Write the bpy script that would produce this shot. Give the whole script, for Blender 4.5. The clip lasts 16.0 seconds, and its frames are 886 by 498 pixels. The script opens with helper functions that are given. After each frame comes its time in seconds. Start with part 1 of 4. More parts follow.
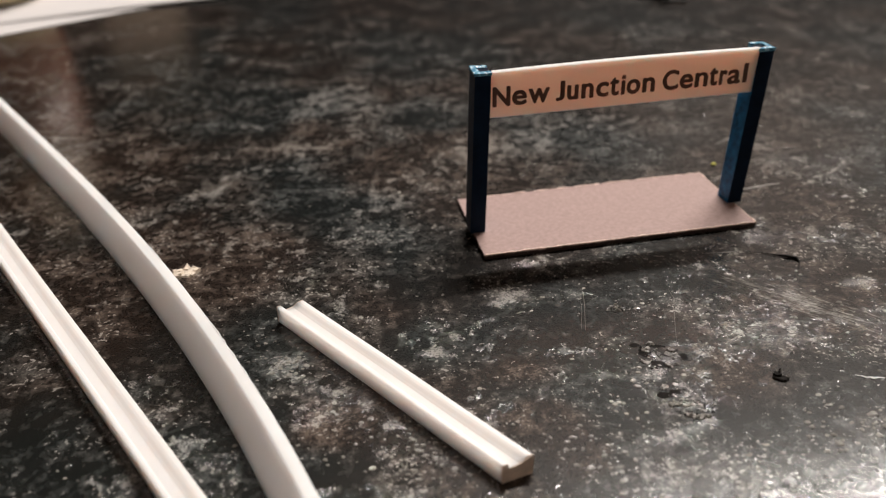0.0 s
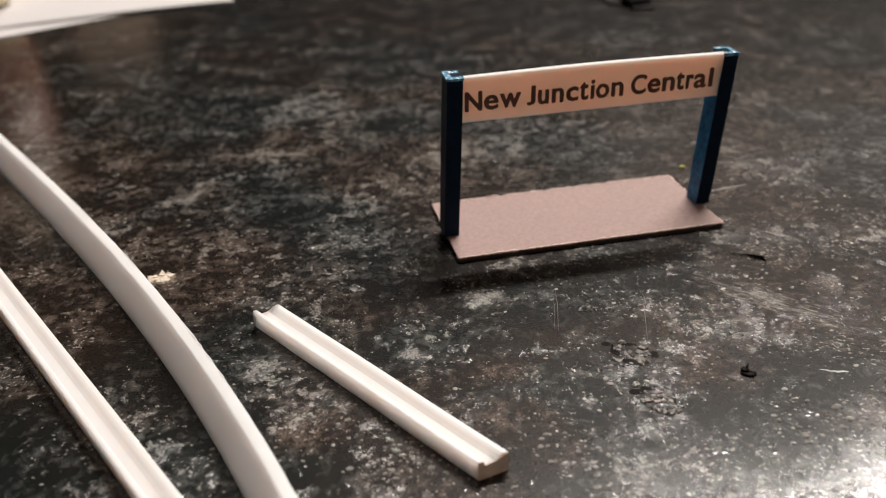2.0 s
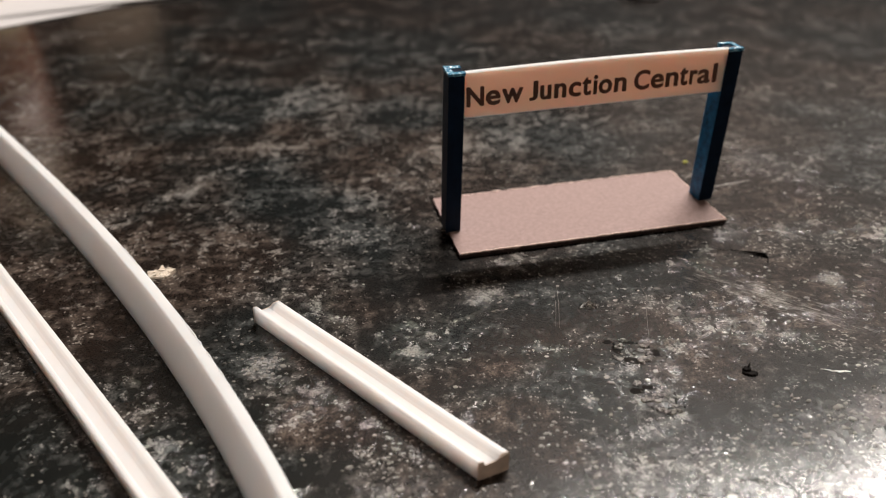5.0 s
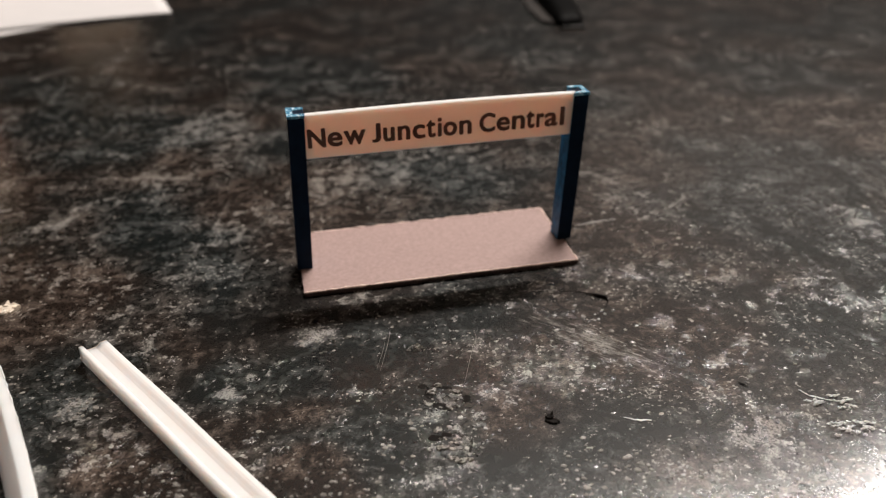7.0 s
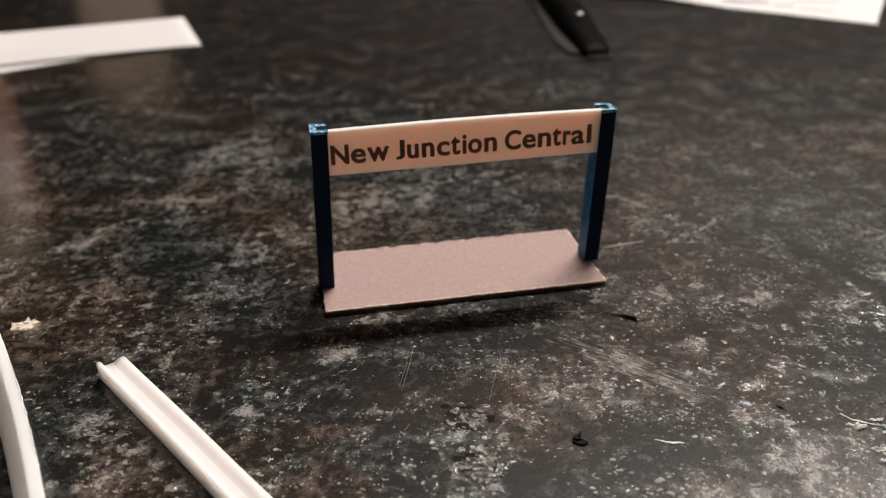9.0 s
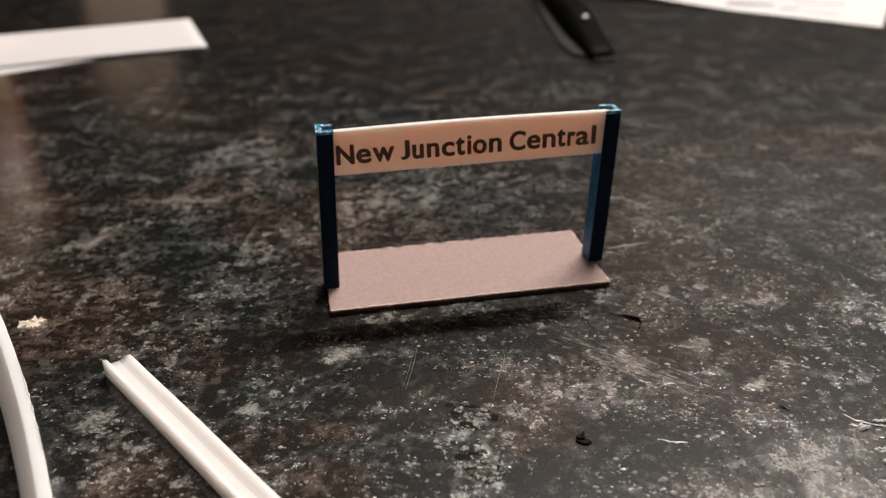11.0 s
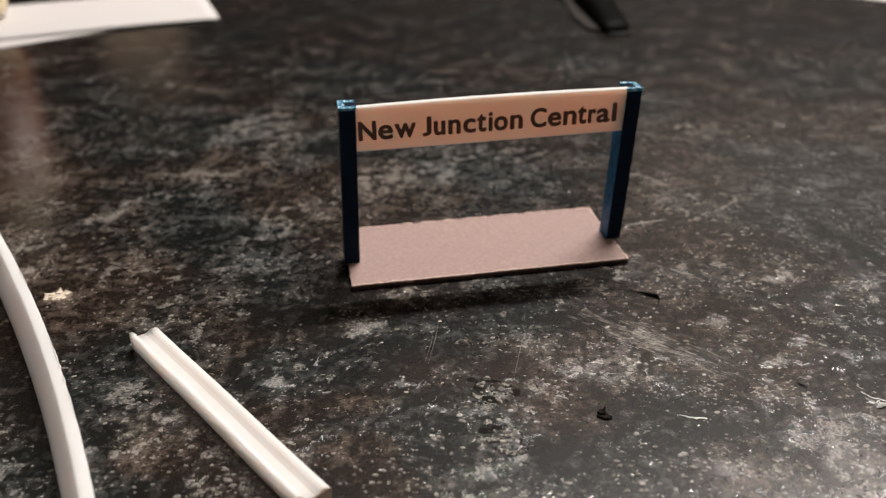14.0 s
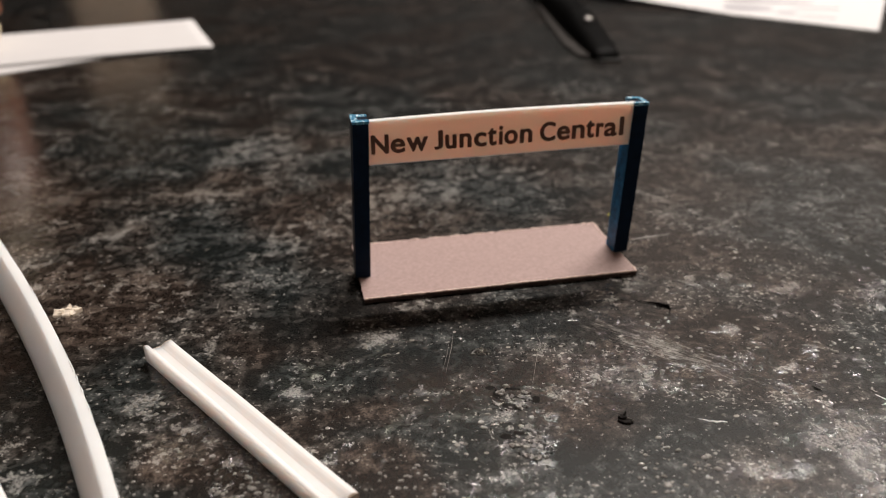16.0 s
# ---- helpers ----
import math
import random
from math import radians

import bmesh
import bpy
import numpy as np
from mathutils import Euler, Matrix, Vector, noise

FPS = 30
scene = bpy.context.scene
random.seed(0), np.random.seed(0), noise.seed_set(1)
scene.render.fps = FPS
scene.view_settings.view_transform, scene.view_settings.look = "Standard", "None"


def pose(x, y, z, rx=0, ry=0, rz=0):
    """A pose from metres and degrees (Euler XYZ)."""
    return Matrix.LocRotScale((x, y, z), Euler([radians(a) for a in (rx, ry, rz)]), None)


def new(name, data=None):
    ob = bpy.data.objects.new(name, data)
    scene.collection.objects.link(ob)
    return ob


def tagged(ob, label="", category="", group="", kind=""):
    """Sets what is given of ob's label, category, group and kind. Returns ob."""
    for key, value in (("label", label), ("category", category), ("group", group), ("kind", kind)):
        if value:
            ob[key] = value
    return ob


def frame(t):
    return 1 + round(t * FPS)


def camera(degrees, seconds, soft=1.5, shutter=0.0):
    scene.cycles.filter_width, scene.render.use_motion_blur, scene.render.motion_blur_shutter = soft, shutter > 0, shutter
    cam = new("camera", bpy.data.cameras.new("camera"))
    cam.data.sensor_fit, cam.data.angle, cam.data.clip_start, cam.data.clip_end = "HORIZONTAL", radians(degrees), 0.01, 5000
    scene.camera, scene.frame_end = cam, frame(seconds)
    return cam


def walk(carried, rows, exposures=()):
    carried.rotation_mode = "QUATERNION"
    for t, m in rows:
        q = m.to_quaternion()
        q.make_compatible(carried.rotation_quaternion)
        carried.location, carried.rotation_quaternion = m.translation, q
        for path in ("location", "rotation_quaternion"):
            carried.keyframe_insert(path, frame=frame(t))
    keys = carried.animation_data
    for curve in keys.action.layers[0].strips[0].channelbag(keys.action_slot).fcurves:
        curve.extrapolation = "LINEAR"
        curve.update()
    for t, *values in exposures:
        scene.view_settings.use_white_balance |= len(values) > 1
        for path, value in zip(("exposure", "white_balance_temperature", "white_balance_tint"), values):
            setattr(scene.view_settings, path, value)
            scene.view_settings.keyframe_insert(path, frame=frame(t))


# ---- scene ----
# A model-railway station sign, plastic channel offcuts and papers on a dark speckled worktop.
# Small things are given in millimetres (MM) and built in metres.
cam = camera(57.35, 16.0, soft=1.0, shutter=0.3)
cam.data.dof.use_dof = True
cam.data.dof.focus_distance = 0.096
cam.data.dof.aperture_fstop = 26.0
# seconds, eye in metres, yaw to the left, pitch up, lean in degrees
PATH = [
    (0, 0.00224, -0.00001, 0.05686, 1.074, -29.922, -1.662),
    (0.5, 0.00221, -0.00100, 0.05744, -0.662, -29.700, -1.146),
    (1, 0.00227, -0.00127, 0.05725, -1.152, -29.599, -1.024),
    (1.5, 0.00225, -0.00128, 0.05726, -1.047, -29.494, -1.144),
    (2, 0.00231, -0.00137, 0.05703, -0.974, -29.468, -1.306),
    (2.5, 0.00246, -0.00127, 0.05691, -0.959, -29.574, -1.390),
    (3, 0.00231, -0.00034, 0.05700, -0.773, -29.986, -1.446),
    (3.5, 0.00260, -0.00036, 0.05736, -0.610, -30.122, -1.523),
    (4, 0.00239, -0.00064, 0.05750, -0.560, -30.304, -1.315),
    (6.3, 0.00283, -0.00026, 0.05778, -1.029, -30.043, -1.081),
    (6.5, 0.00745, -0.00180, 0.06019, -0.642, -30.004, -1.063),
    (6.7, 0.01436, -0.00207, 0.06122, -0.411, -29.867, -0.694),
    (7, 0.02390, 0.00009, 0.06150, -0.932, -29.537, -0.423),
    (7.5, 0.02503, 0.00050, 0.05920, -0.103, -27.833, -0.748),
    (8, 0.02433, 0.00104, 0.05787, 0.422, -27.524, -0.880),
    (8.5, 0.02403, 0.00100, 0.05776, 0.788, -27.007, -0.970),
    (9, 0.02408, 0.00072, 0.05780, 1.079, -26.672, -1.074),
    (11.5, 0.02402, 0.00004, 0.05756, 1.424, -26.482, -1.005),
    (12, 0.02380, -0.00013, 0.05747, 1.389, -26.509, -0.993),
    (12.5, 0.02389, 0.00001, 0.05751, 1.362, -26.552, -0.875),
    (13, 0.02338, 0.00015, 0.05770, 1.390, -26.598, -0.836),
    (13.5, 0.02272, -0.00018, 0.05789, 1.327, -27.006, -0.775),
    (14, 0.02188, -0.00049, 0.05854, 1.814, -28.400, -0.782),
    (14.3, 0.01761, -0.00591, 0.05784, 2.425, -28.507, -0.624),
    (14.5, 0.01649, -0.00479, 0.05756, 1.944, -28.434, -0.316),
    (15, 0.01690, -0.00292, 0.05660, 1.051, -26.931, -0.210),
    (15.5, 0.01725, -0.00270, 0.05612, 0.519, -26.269, -0.449),
    (16, 0.01754, -0.00249, 0.05619, 0.247, -25.993, -0.508),
]
walk(cam, [(t, pose(x, y, z, 90, 0, yaw) @ pose(0, 0, 0, pitch, 0, 0) @ pose(0, 0, 0, 0, 0, roll)) for t, x, y, z, yaw, pitch, roll in PATH])

MM = 0.001

# ---- light: a long tube lamp under the ceiling, ahead and to the right, in a closed room ----
LAMP = Vector((0.39, 1.0, 1.36))
world = bpy.data.worlds.new("room_dark")
scene.world = world
world.use_nodes = True
world.node_tree.nodes["Background"].inputs[0].default_value = (0.02, 0.018, 0.016, 1)
world.node_tree.nodes["Background"].inputs[1].default_value = 1.0
tube_light = bpy.data.lights.new("tube_light", "AREA")
tube_light.shape, tube_light.size, tube_light.size_y = "RECTANGLE", 0.8, 0.07
tube_light.energy = 47.0
tube_light.color = (1.0, 0.92, 0.855)
lamp_ob = new("tube_light", tube_light)
lamp_ob.matrix_basis = pose(LAMP.x, LAMP.y, LAMP.z, 0, 0, 15)
scene.view_settings.exposure = 0.0
# a weaker round lamp further to the right
SPOT = Vector((1.07, 1.22, 1.40))
spot_light = bpy.data.lights.new("round_light", "AREA")
spot_light.shape, spot_light.size = "DISK", 0.2
spot_light.energy = 16.0
spot_light.color = (1.0, 0.92, 0.86)
spot_ob = new("round_light", spot_light)
spot_ob.location = SPOT


# ---- materials ----
def material(name):
    m = bpy.data.materials.new(name)
    m.use_nodes = True
    t = m.node_tree
    return m, t, t.nodes["Principled BSDF"]


def node(t, kind, **inputs):
    n = t.nodes.new(kind)
    for key, value in inputs.items():
        n.inputs[key.replace("_", " ")].default_value = value
    return n


def mm_coords(t):
    """Object coordinates in millimetres."""
    c = t.nodes.new("ShaderNodeTexCoord")
    s = t.nodes.new("ShaderNodeVectorMath")
    s.operation = "SCALE"
    s.inputs["Scale"].default_value = 1000.0
    t.links.new(c.outputs["Object"], s.inputs[0])
    return s.outputs[0]


def noise_of(t, vec, scale, detail=4.0, rough=0.6, distortion=0.0):
    n = node(t, "ShaderNodeTexNoise", Scale=scale, Detail=detail, Roughness=rough, Distortion=distortion)
    t.links.new(vec, n.inputs["Vector"])
    return n.outputs["Fac"]


def ramp(t, fac, stops):
    r = t.nodes.new("ShaderNodeValToRGB")
    while len(r.color_ramp.elements) < len(stops):
        r.color_ramp.elements.new(0.5)
    for e, (at, col) in zip(r.color_ramp.elements, stops):
        e.position = at
        e.color = (*col, 1) if isinstance(col, tuple) else (col, col, col, 1)
    t.links.new(fac, r.inputs[0])
    return r.outputs[0]


def mixed(t, fac, a, b, mode="MIX"):
    m = t.nodes.new("ShaderNodeMix")
    m.data_type, m.blend_type = "RGBA", mode
    for value, socket in ((fac, m.inputs[0]), (a, m.inputs[6]), (b, m.inputs[7])):
        if isinstance(value, (int, float)):
            socket.default_value = value
        elif isinstance(value, tuple):
            socket.default_value = (*value, 1)
        else:
            t.links.new(value, socket)
    return m.outputs[2]


def maths(t, op, a, b=0.0):
    m = t.nodes.new("ShaderNodeMath")
    m.operation = op
    for value, socket in ((a, m.inputs[0]), (b, m.inputs[1])):
        if isinstance(value, (int, float)):
            socket.default_value = value
        else:
            t.links.new(value, socket)
    return m.outputs[0]


def bump(t, bsdf, height, strength, distance, before=None):
    b = node(t, "ShaderNodeBump", Strength=strength, Distance=distance)
    t.links.new(height, b.inputs["Height"])
    if before is not None:
        t.links.new(before, b.inputs["Normal"])
    t.links.new(b.outputs[0], bsdf.inputs["Normal"])
    return b.outputs[0]


# worn patches of the laminate: centre x, y, half widths in mm, strength
PALE_PATCHES = (
    (-17.1, 73.0, 3.2, 4.4, 1.0), (-0.1, 74.7, 1.3, 1.3, 1.3), (-19, 158, 13, 26, 0.42), (-36.1, 121.5, 3.2, 7.5, 0.8), (-27.1, 117, 3.6, 6.5, 0.6),
    (8.8, 86.1, 3.6, 2.2, 0.9), (54.8, 88.5, 3.0, 2.6, 0.8), (57.0, 66.6, 6.6, 3.6, 0.45), (60.6, 62.2, 2.8, 3.0, 0.7), (49.8, 61.8, 4.8, 1.9, 0.9),
    (68.4, 81.3, 4.6, 1.9, 0.9), (66.5, 99.3, 4.4, 2.6, 0.9), (40.4, 77.9, 4.8, 3.4, 0.6), (-12.7, 131.4, 14, 14, 0.24), (19, 138, 17, 22, 0.45), (-8, 104, 16, 14, 0.12), (52, 75, 13, 8, -0.45), (66, 90, 15, 10, -0.3), (24.5, 73.2, 4.6, 4.4, 0.22), (26.2, 65.4, 3.8, 4.0, 0.2))
BROWN_PATCHES = (
    (-11.0, 63.4, 4.4, 4.2, 0.9), (13.8, 58.1, 3.2, 3.4, 0.9), (11.4, 63.2, 4.6, 3.6, 0.9), (9.5, 71.1, 5.4, 3.0, 0.6), (-9.6, 82.7, 6.5, 8.5, 0.35),
    (32.6, 71.4, 7.0, 8.0, 0.5), (56.6, 84.9, 12, 10, 0.6), (47, 60, 10, 6, 0.5), (-32, 96, 12, 16, 0.5), (10, 122, 22, 20, 0.35))


def patches_of(t, v, places):
    """The sum of soft round patches."""
    total = None
    for x, y, rx, ry, strength in places:
        m = t.nodes.new("ShaderNodeMapping")
        m.vector_type = "TEXTURE"
        m.inputs["Location"].default_value = (x, y, 0)
        m.inputs["Scale"].default_value = (1.25 * rx, 1.25 * ry, 8.0)
        t.links.new(v, m.inputs["Vector"])
        g = t.nodes.new("ShaderNodeTexGradient")
        g.gradient_type = "SPHERICAL"
        t.links.new(m.outputs[0], g.inputs[0])
        one = maths(t, "MULTIPLY", g.outputs[1], strength)
        total = one if total is None else maths(t, "ADD", total, one)
    return total


def worktop_material():
    m, t, b = material("speckled_dark_laminate")
    v = mm_coords(t)
    pale_at = patches_of(t, v, PALE_PATCHES)
    brown_at = patches_of(t, v, BROWN_PATCHES)
    cloud = noise_of(t, v, 0.13, 6, 0.62, 0.3)
    drift = noise_of(t, v, 0.06, 5, 0.62, 0.4)
    flakes = noise_of(t, v, 0.62, 8, 0.64, 0.3)
    chips = noise_of(t, v, 0.42, 10, 0.74, 0.3)
    grain = noise_of(t, v, 3.6, 3, 0.6)
    brown = noise_of(t, v, 0.028, 4, 0.55)
    warm = ramp(t, maths(t, "ADD", brown, maths(t, "MULTIPLY", brown_at, 0.34)), [(0.43, 0.0), (0.59, 1.0)])
    dark = mixed(t, warm, (0.0050, 0.0072, 0.0070), (0.0135, 0.0082, 0.0056))
    mid = mixed(t, warm, (0.066, 0.071, 0.069), (0.096, 0.073, 0.059))
    pale = mixed(t, warm, (0.265, 0.258, 0.245), (0.275, 0.248, 0.222))
    many = maths(t, "ADD", flakes, maths(t, "MULTIPLY", maths(t, "SUBTRACT", cloud, 0.5), 0.70))
    many = maths(t, "ADD", many, maths(t, "MULTIPLY", maths(t, "ADD", brown_at, pale_at), 0.09))
    col = mixed(t, ramp(t, many, [(0.485, 0.0), (0.54, 0.26), (0.58, 0.42), (0.65, 1.0)]), dark, mid)
    few = maths(t, "ADD", chips, maths(t, "MULTIPLY", maths(t, "SUBTRACT", drift, 0.5), 0.7))
    few = maths(t, "ADD", few, maths(t, "ADD", maths(t, "MULTIPLY", pale_at, 0.20), maths(t, "MULTIPLY", brown_at, 0.02)))
    col = mixed(t, ramp(t, few, [(0.61, 0.0), (0.635, 0.5), (0.70, 0.9)]), col, pale)
    col = mixed(t, ramp(t, grain, [(0.43, 0.7), (0.50, 0.0)]), col, (0.004, 0.004, 0.004))
    bits = maths(t, "ADD", noise_of(t, v, 1.5, 4, 0.62), maths(t, "MULTIPLY", maths(t, "SUBTRACT", cloud, 0.5), 0.55))
    col = mixed(t, ramp(t, bits, [(0.635, 0.0), (0.655, 0.85)]), col, pale)
    # brushed pale scuffs between the sign and the shavings
    turned = t.nodes.new("ShaderNodeMapping")
    turned.vector_type = "TEXTURE"
    turned.inputs["Location"].default_value = (45.5, 83.5, 0)
    turned.inputs["Rotation"].default_value = (0, 0, radians(-37))
    turned.inputs["Scale"].default_value = (13.5, 4.2, 4.0)
    t.links.new(v, turned.inputs["Vector"])
    ball = t.nodes.new("ShaderNodeTexGradient")
    ball.gradient_type = "SPHERICAL"
    t.links.new(turned.outputs[0], ball.inputs[0])
    streak = t.nodes.new("ShaderNodeMapping")
    streak.inputs["Scale"].default_value = (2.0, 4.2, 1.0)
    t.links.new(turned.outputs[0], streak.inputs["Vector"])
    scuff = maths(t, "ADD", noise_of(t, streak.outputs[0], 1.6, 9, 0.76, 0.5), maths(t, "MULTIPLY", ball.outputs[1], 0.20))
    scuffs = maths(t, "MULTIPLY", ramp(t, scuff, [(0.59, 0.0), (0.70, 0.95)]), ramp(t, ball.outputs[1], [(0.0, 0.0), (0.15, 1.0)]))
    col = mixed(t, maths(t, "MULTIPLY", scuffs, ramp(t, noise_of(t, v, 0.5, 6, 0.75), [(0.42, 0.1), (0.58, 1.0)])), col, (0.29, 0.275, 0.25))
    # dimness towards the back, painted into the colour with an uneven border
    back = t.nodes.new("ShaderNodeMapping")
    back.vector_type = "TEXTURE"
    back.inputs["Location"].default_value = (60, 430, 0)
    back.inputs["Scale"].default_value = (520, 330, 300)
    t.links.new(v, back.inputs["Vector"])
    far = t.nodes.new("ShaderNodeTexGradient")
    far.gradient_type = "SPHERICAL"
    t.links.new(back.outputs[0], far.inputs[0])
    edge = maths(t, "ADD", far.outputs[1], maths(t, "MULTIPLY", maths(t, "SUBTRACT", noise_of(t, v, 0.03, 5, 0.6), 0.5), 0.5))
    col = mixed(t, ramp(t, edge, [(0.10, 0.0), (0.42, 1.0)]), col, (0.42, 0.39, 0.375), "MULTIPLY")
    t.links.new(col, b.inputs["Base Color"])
    t.links.new(ramp(t, cloud, [(0.3, 0.36), (0.7, 0.46)]), b.inputs["Roughness"])
    b.inputs["Specular IOR Level"].default_value = 0.075
    b.inputs["Coat Weight"].default_value = 1.0
    b.inputs["Coat Roughness"].default_value = 0.10
    peel = noise_of(t, v, 5.2, 1.8, 0.5)
    first = bump(t, b, peel, 0.8, 0.000019)
    # pale crust stands a little proud of the dark ground
    second = bump(t, b, ramp(t, few, [(0.57, 0.0), (0.64, 1.0)]), 0.4, 0.00004, first)
    dots = t.nodes.new("ShaderNodeTexVoronoi")
    dots.inputs["Scale"].default_value = 0.85
    t.links.new(v, dots.inputs["Vector"])
    knobs = maths(t, "MULTIPLY", ramp(t, dots.outputs["Distance"], [(0.0, 1.0), (0.28, 0.0)]), ramp(t, noise_of(t, v, 0.22, 4, 0.65), [(0.54, 0.0), (0.62, 1.0)]))
    last = bump(t, b, knobs, 0.4, 0.00008, second)
    t.links.new(last, b.inputs["Coat Normal"])
    return m


def plastic(name, colour, rough=0.4, vary=0.05, grain=0.00002, scale=1.2):
    m, t, b = material(name)
    v = mm_coords(t)
    n = noise_of(t, v, 0.35 * scale, 5, 0.6)
    lo = tuple(c * (1 - vary) for c in colour)
    hi = tuple(min(1.0, c * (1 + vary)) for c in colour)
    t.links.new(ramp(t, n, [(0.3, lo), (0.7, hi)]), b.inputs["Base Color"])
    b.inputs["Roughness"].default_value = rough
    bump(t, b, noise_of(t, v, 3.0 * scale, 4, 0.6), 0.5, grain)
    return m


WORKTOP = worktop_material()
STYRENE = plastic("white_styrene", (0.83, 0.795, 0.78), 0.48, 0.015, 0.00002)


def let_light_through(m, radius):
    """Light enters the thin white plastic or paper and comes out again."""
    b = m.node_tree.nodes["Principled BSDF"]
    b.inputs["Subsurface Weight"].default_value = 1.0
    b.inputs["Subsurface Radius"].default_value = radius
    b.inputs["Subsurface Scale"].default_value = 0.001


let_light_through(STYRENE, (3.0, 2.65, 2.45))
THICK_STYRENE = plastic("white_styrene_strip", (0.985, 0.945, 0.925), 0.42, 0.01, 0.00002)
let_light_through(THICK_STYRENE, (3.0, 2.65, 2.5))
THIN_STYRENE = plastic("thin_white_styrene", (0.95, 0.93, 0.91), 0.18, 0.02, 0.00004, 2.0)
let_light_through(THIN_STYRENE, (0.5, 0.45, 0.42))
SAWN = plastic("sawn_styrene", (0.70, 0.57, 0.47), 0.6, 0.15, 0.00008, 3.0)
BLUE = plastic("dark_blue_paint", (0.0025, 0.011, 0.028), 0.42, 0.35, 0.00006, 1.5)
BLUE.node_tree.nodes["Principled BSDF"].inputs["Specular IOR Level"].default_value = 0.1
# brighter blue that paints in the light on the posts' inner sides
BLUE_LIT = plastic("lit_side_blue_paint", (0.007, 0.125, 0.29), 0.45, 0.65, 0.00008, 2.5)


def worn_glint_paint():
    """Blue paint rubbed away to the white plastic, with glints painted in as white."""
    m, t, b = material("worn_blue_paint_and_glints")
    v = mm_coords(t)
    t.links.new(ramp(t, noise_of(t, v, 1.6, 5, 0.7), [(0.44, (0.025, 0.14, 0.26)), (0.55, (0.12, 0.38, 0.55)), (0.66, (0.75, 0.88, 0.94))]), b.inputs["Base Color"])
    b.inputs["Roughness"].default_value = 0.25
    bump(t, b, noise_of(t, v, 4.0, 4, 0.6), 0.6, 0.00015)
    return m


BLUE_WORN_GLINTS = worn_glint_paint()
CARD_TOP = plastic("brown_card_face", (0.340, 0.234, 0.215), 0.7, 0.16, 0.00006, 5.0)
CARD_EDGE = plastic("dark_card_core", (0.035, 0.020, 0.017), 0.8, 0.3, 0.00006, 2.0)
CARD_RIM = plastic("frayed_card_rim", (0.72, 0.55, 0.48), 0.8, 0.3, 0.00006, 3.0)
CARD_SIDE = plastic("cut_brown_card", (0.10, 0.055, 0.043), 0.8, 0.4, 0.00008, 3.0)
TAN = plastic("tan_carton", (0.62, 0.50, 0.39), 0.7, 0.06, 0.0002, 0.05)
# grey-brown for the sheen painted beside the knife handle
SIDE_SHEEN = plastic("side_sheen_grey", (0.020, 0.0165, 0.0145), 0.6, 0.25, 0.00004, 0.3)
SMOKE = plastic("dull_black_end", (0.008, 0.007, 0.006), 0.45, 0.3, 0.00003, 0.6)
PAPER = plastic("white_paper", (0.56, 0.545, 0.545), 0.65, 0.02, 0.00002, 0.3)
NAME_PAPER = plastic("cream_label_paper", (0.79, 0.668, 0.61), 0.35, 0.02, 0.00002, 0.6)
let_light_through(NAME_PAPER, (2.4, 1.6, 1.4))
INK = plastic("black_printed_ink", (0.095, 0.042, 0.030), 0.45, 0.2, 0.00001, 2.0)
GREY_INK = plastic("faded_grey_print", (0.22, 0.20, 0.245), 0.6, 0.1, 0.00001, 0.4)
BLACK = plastic("black_plastic", (0.002, 0.002, 0.002), 0.5, 0.3, 0.00003, 0.6)
STEEL = plastic("dull_steel", (0.12, 0.115, 0.11), 0.35, 0.1, 0.00002, 0.6)
STEEL.node_tree.nodes["Principled BSDF"].inputs["Metallic"].default_value = 0.9
CREAM = plastic("cream_plastic", (0.72, 0.62, 0.42), 0.4, 0.06, 0.00003, 0.3)
RUSSET = plastic("russet_label", (0.22, 0.075, 0.035), 0.45, 0.15, 0.00003, 0.2)
CRUMB = plastic("pale_wood_crumb", (0.72, 0.635, 0.53), 0.8, 0.2, 0.0002, 2.0)
TAR = plastic("black_flake", (0.012, 0.010, 0.009), 0.7, 0.6, 0.0002, 2.0)
for dull, gloss in ((BLACK, 0.015), (TAR, 0.08), (BLUE_LIT, 0.2), (SMOKE, 0.1), (SIDE_SHEEN, 0.1)):
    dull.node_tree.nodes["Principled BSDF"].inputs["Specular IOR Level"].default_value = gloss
MOSS = plastic("yellow_green_fleck", (0.42, 0.42, 0.06), 0.7, 0.2, 0.0002, 2.0)
SCRATCH = plastic("pale_scratch", (0.13, 0.118, 0.105), 0.5, 0.3, 0.0001, 2.0)


def dot_material():
    m, t, b = material("glossy_laminate_dot")
    g = t.nodes.new("ShaderNodeNewGeometry")
    t.links.new(ramp(t, g.outputs["Random Per Island"], [(0.0, (0.04, 0.038, 0.034)), (0.55, (0.10, 0.093, 0.083)), (1.0, (0.30, 0.28, 0.25))]), b.inputs["Base Color"])
    b.inputs["Roughness"].default_value = 0.17
    return m


GLOSSY = dot_material()
RINGED = plastic("pale_ringed_bubble", (0.17, 0.16, 0.145), 0.14, 0.5, 0.00002, 3.0)


def scab_material():
    m, t, b = material("worn_laminate_scab")
    g = t.nodes.new("ShaderNodeNewGeometry")
    t.links.new(ramp(t, g.outputs["Random Per Island"], [(0.0, (0.02, 0.018, 0.016)), (0.3, (0.075, 0.068, 0.06)), (0.65, (0.19, 0.17, 0.15)), (1.0, (0.42, 0.39, 0.34))]), b.inputs["Base Color"])
    b.inputs["Roughness"].default_value = 0.3
    return m


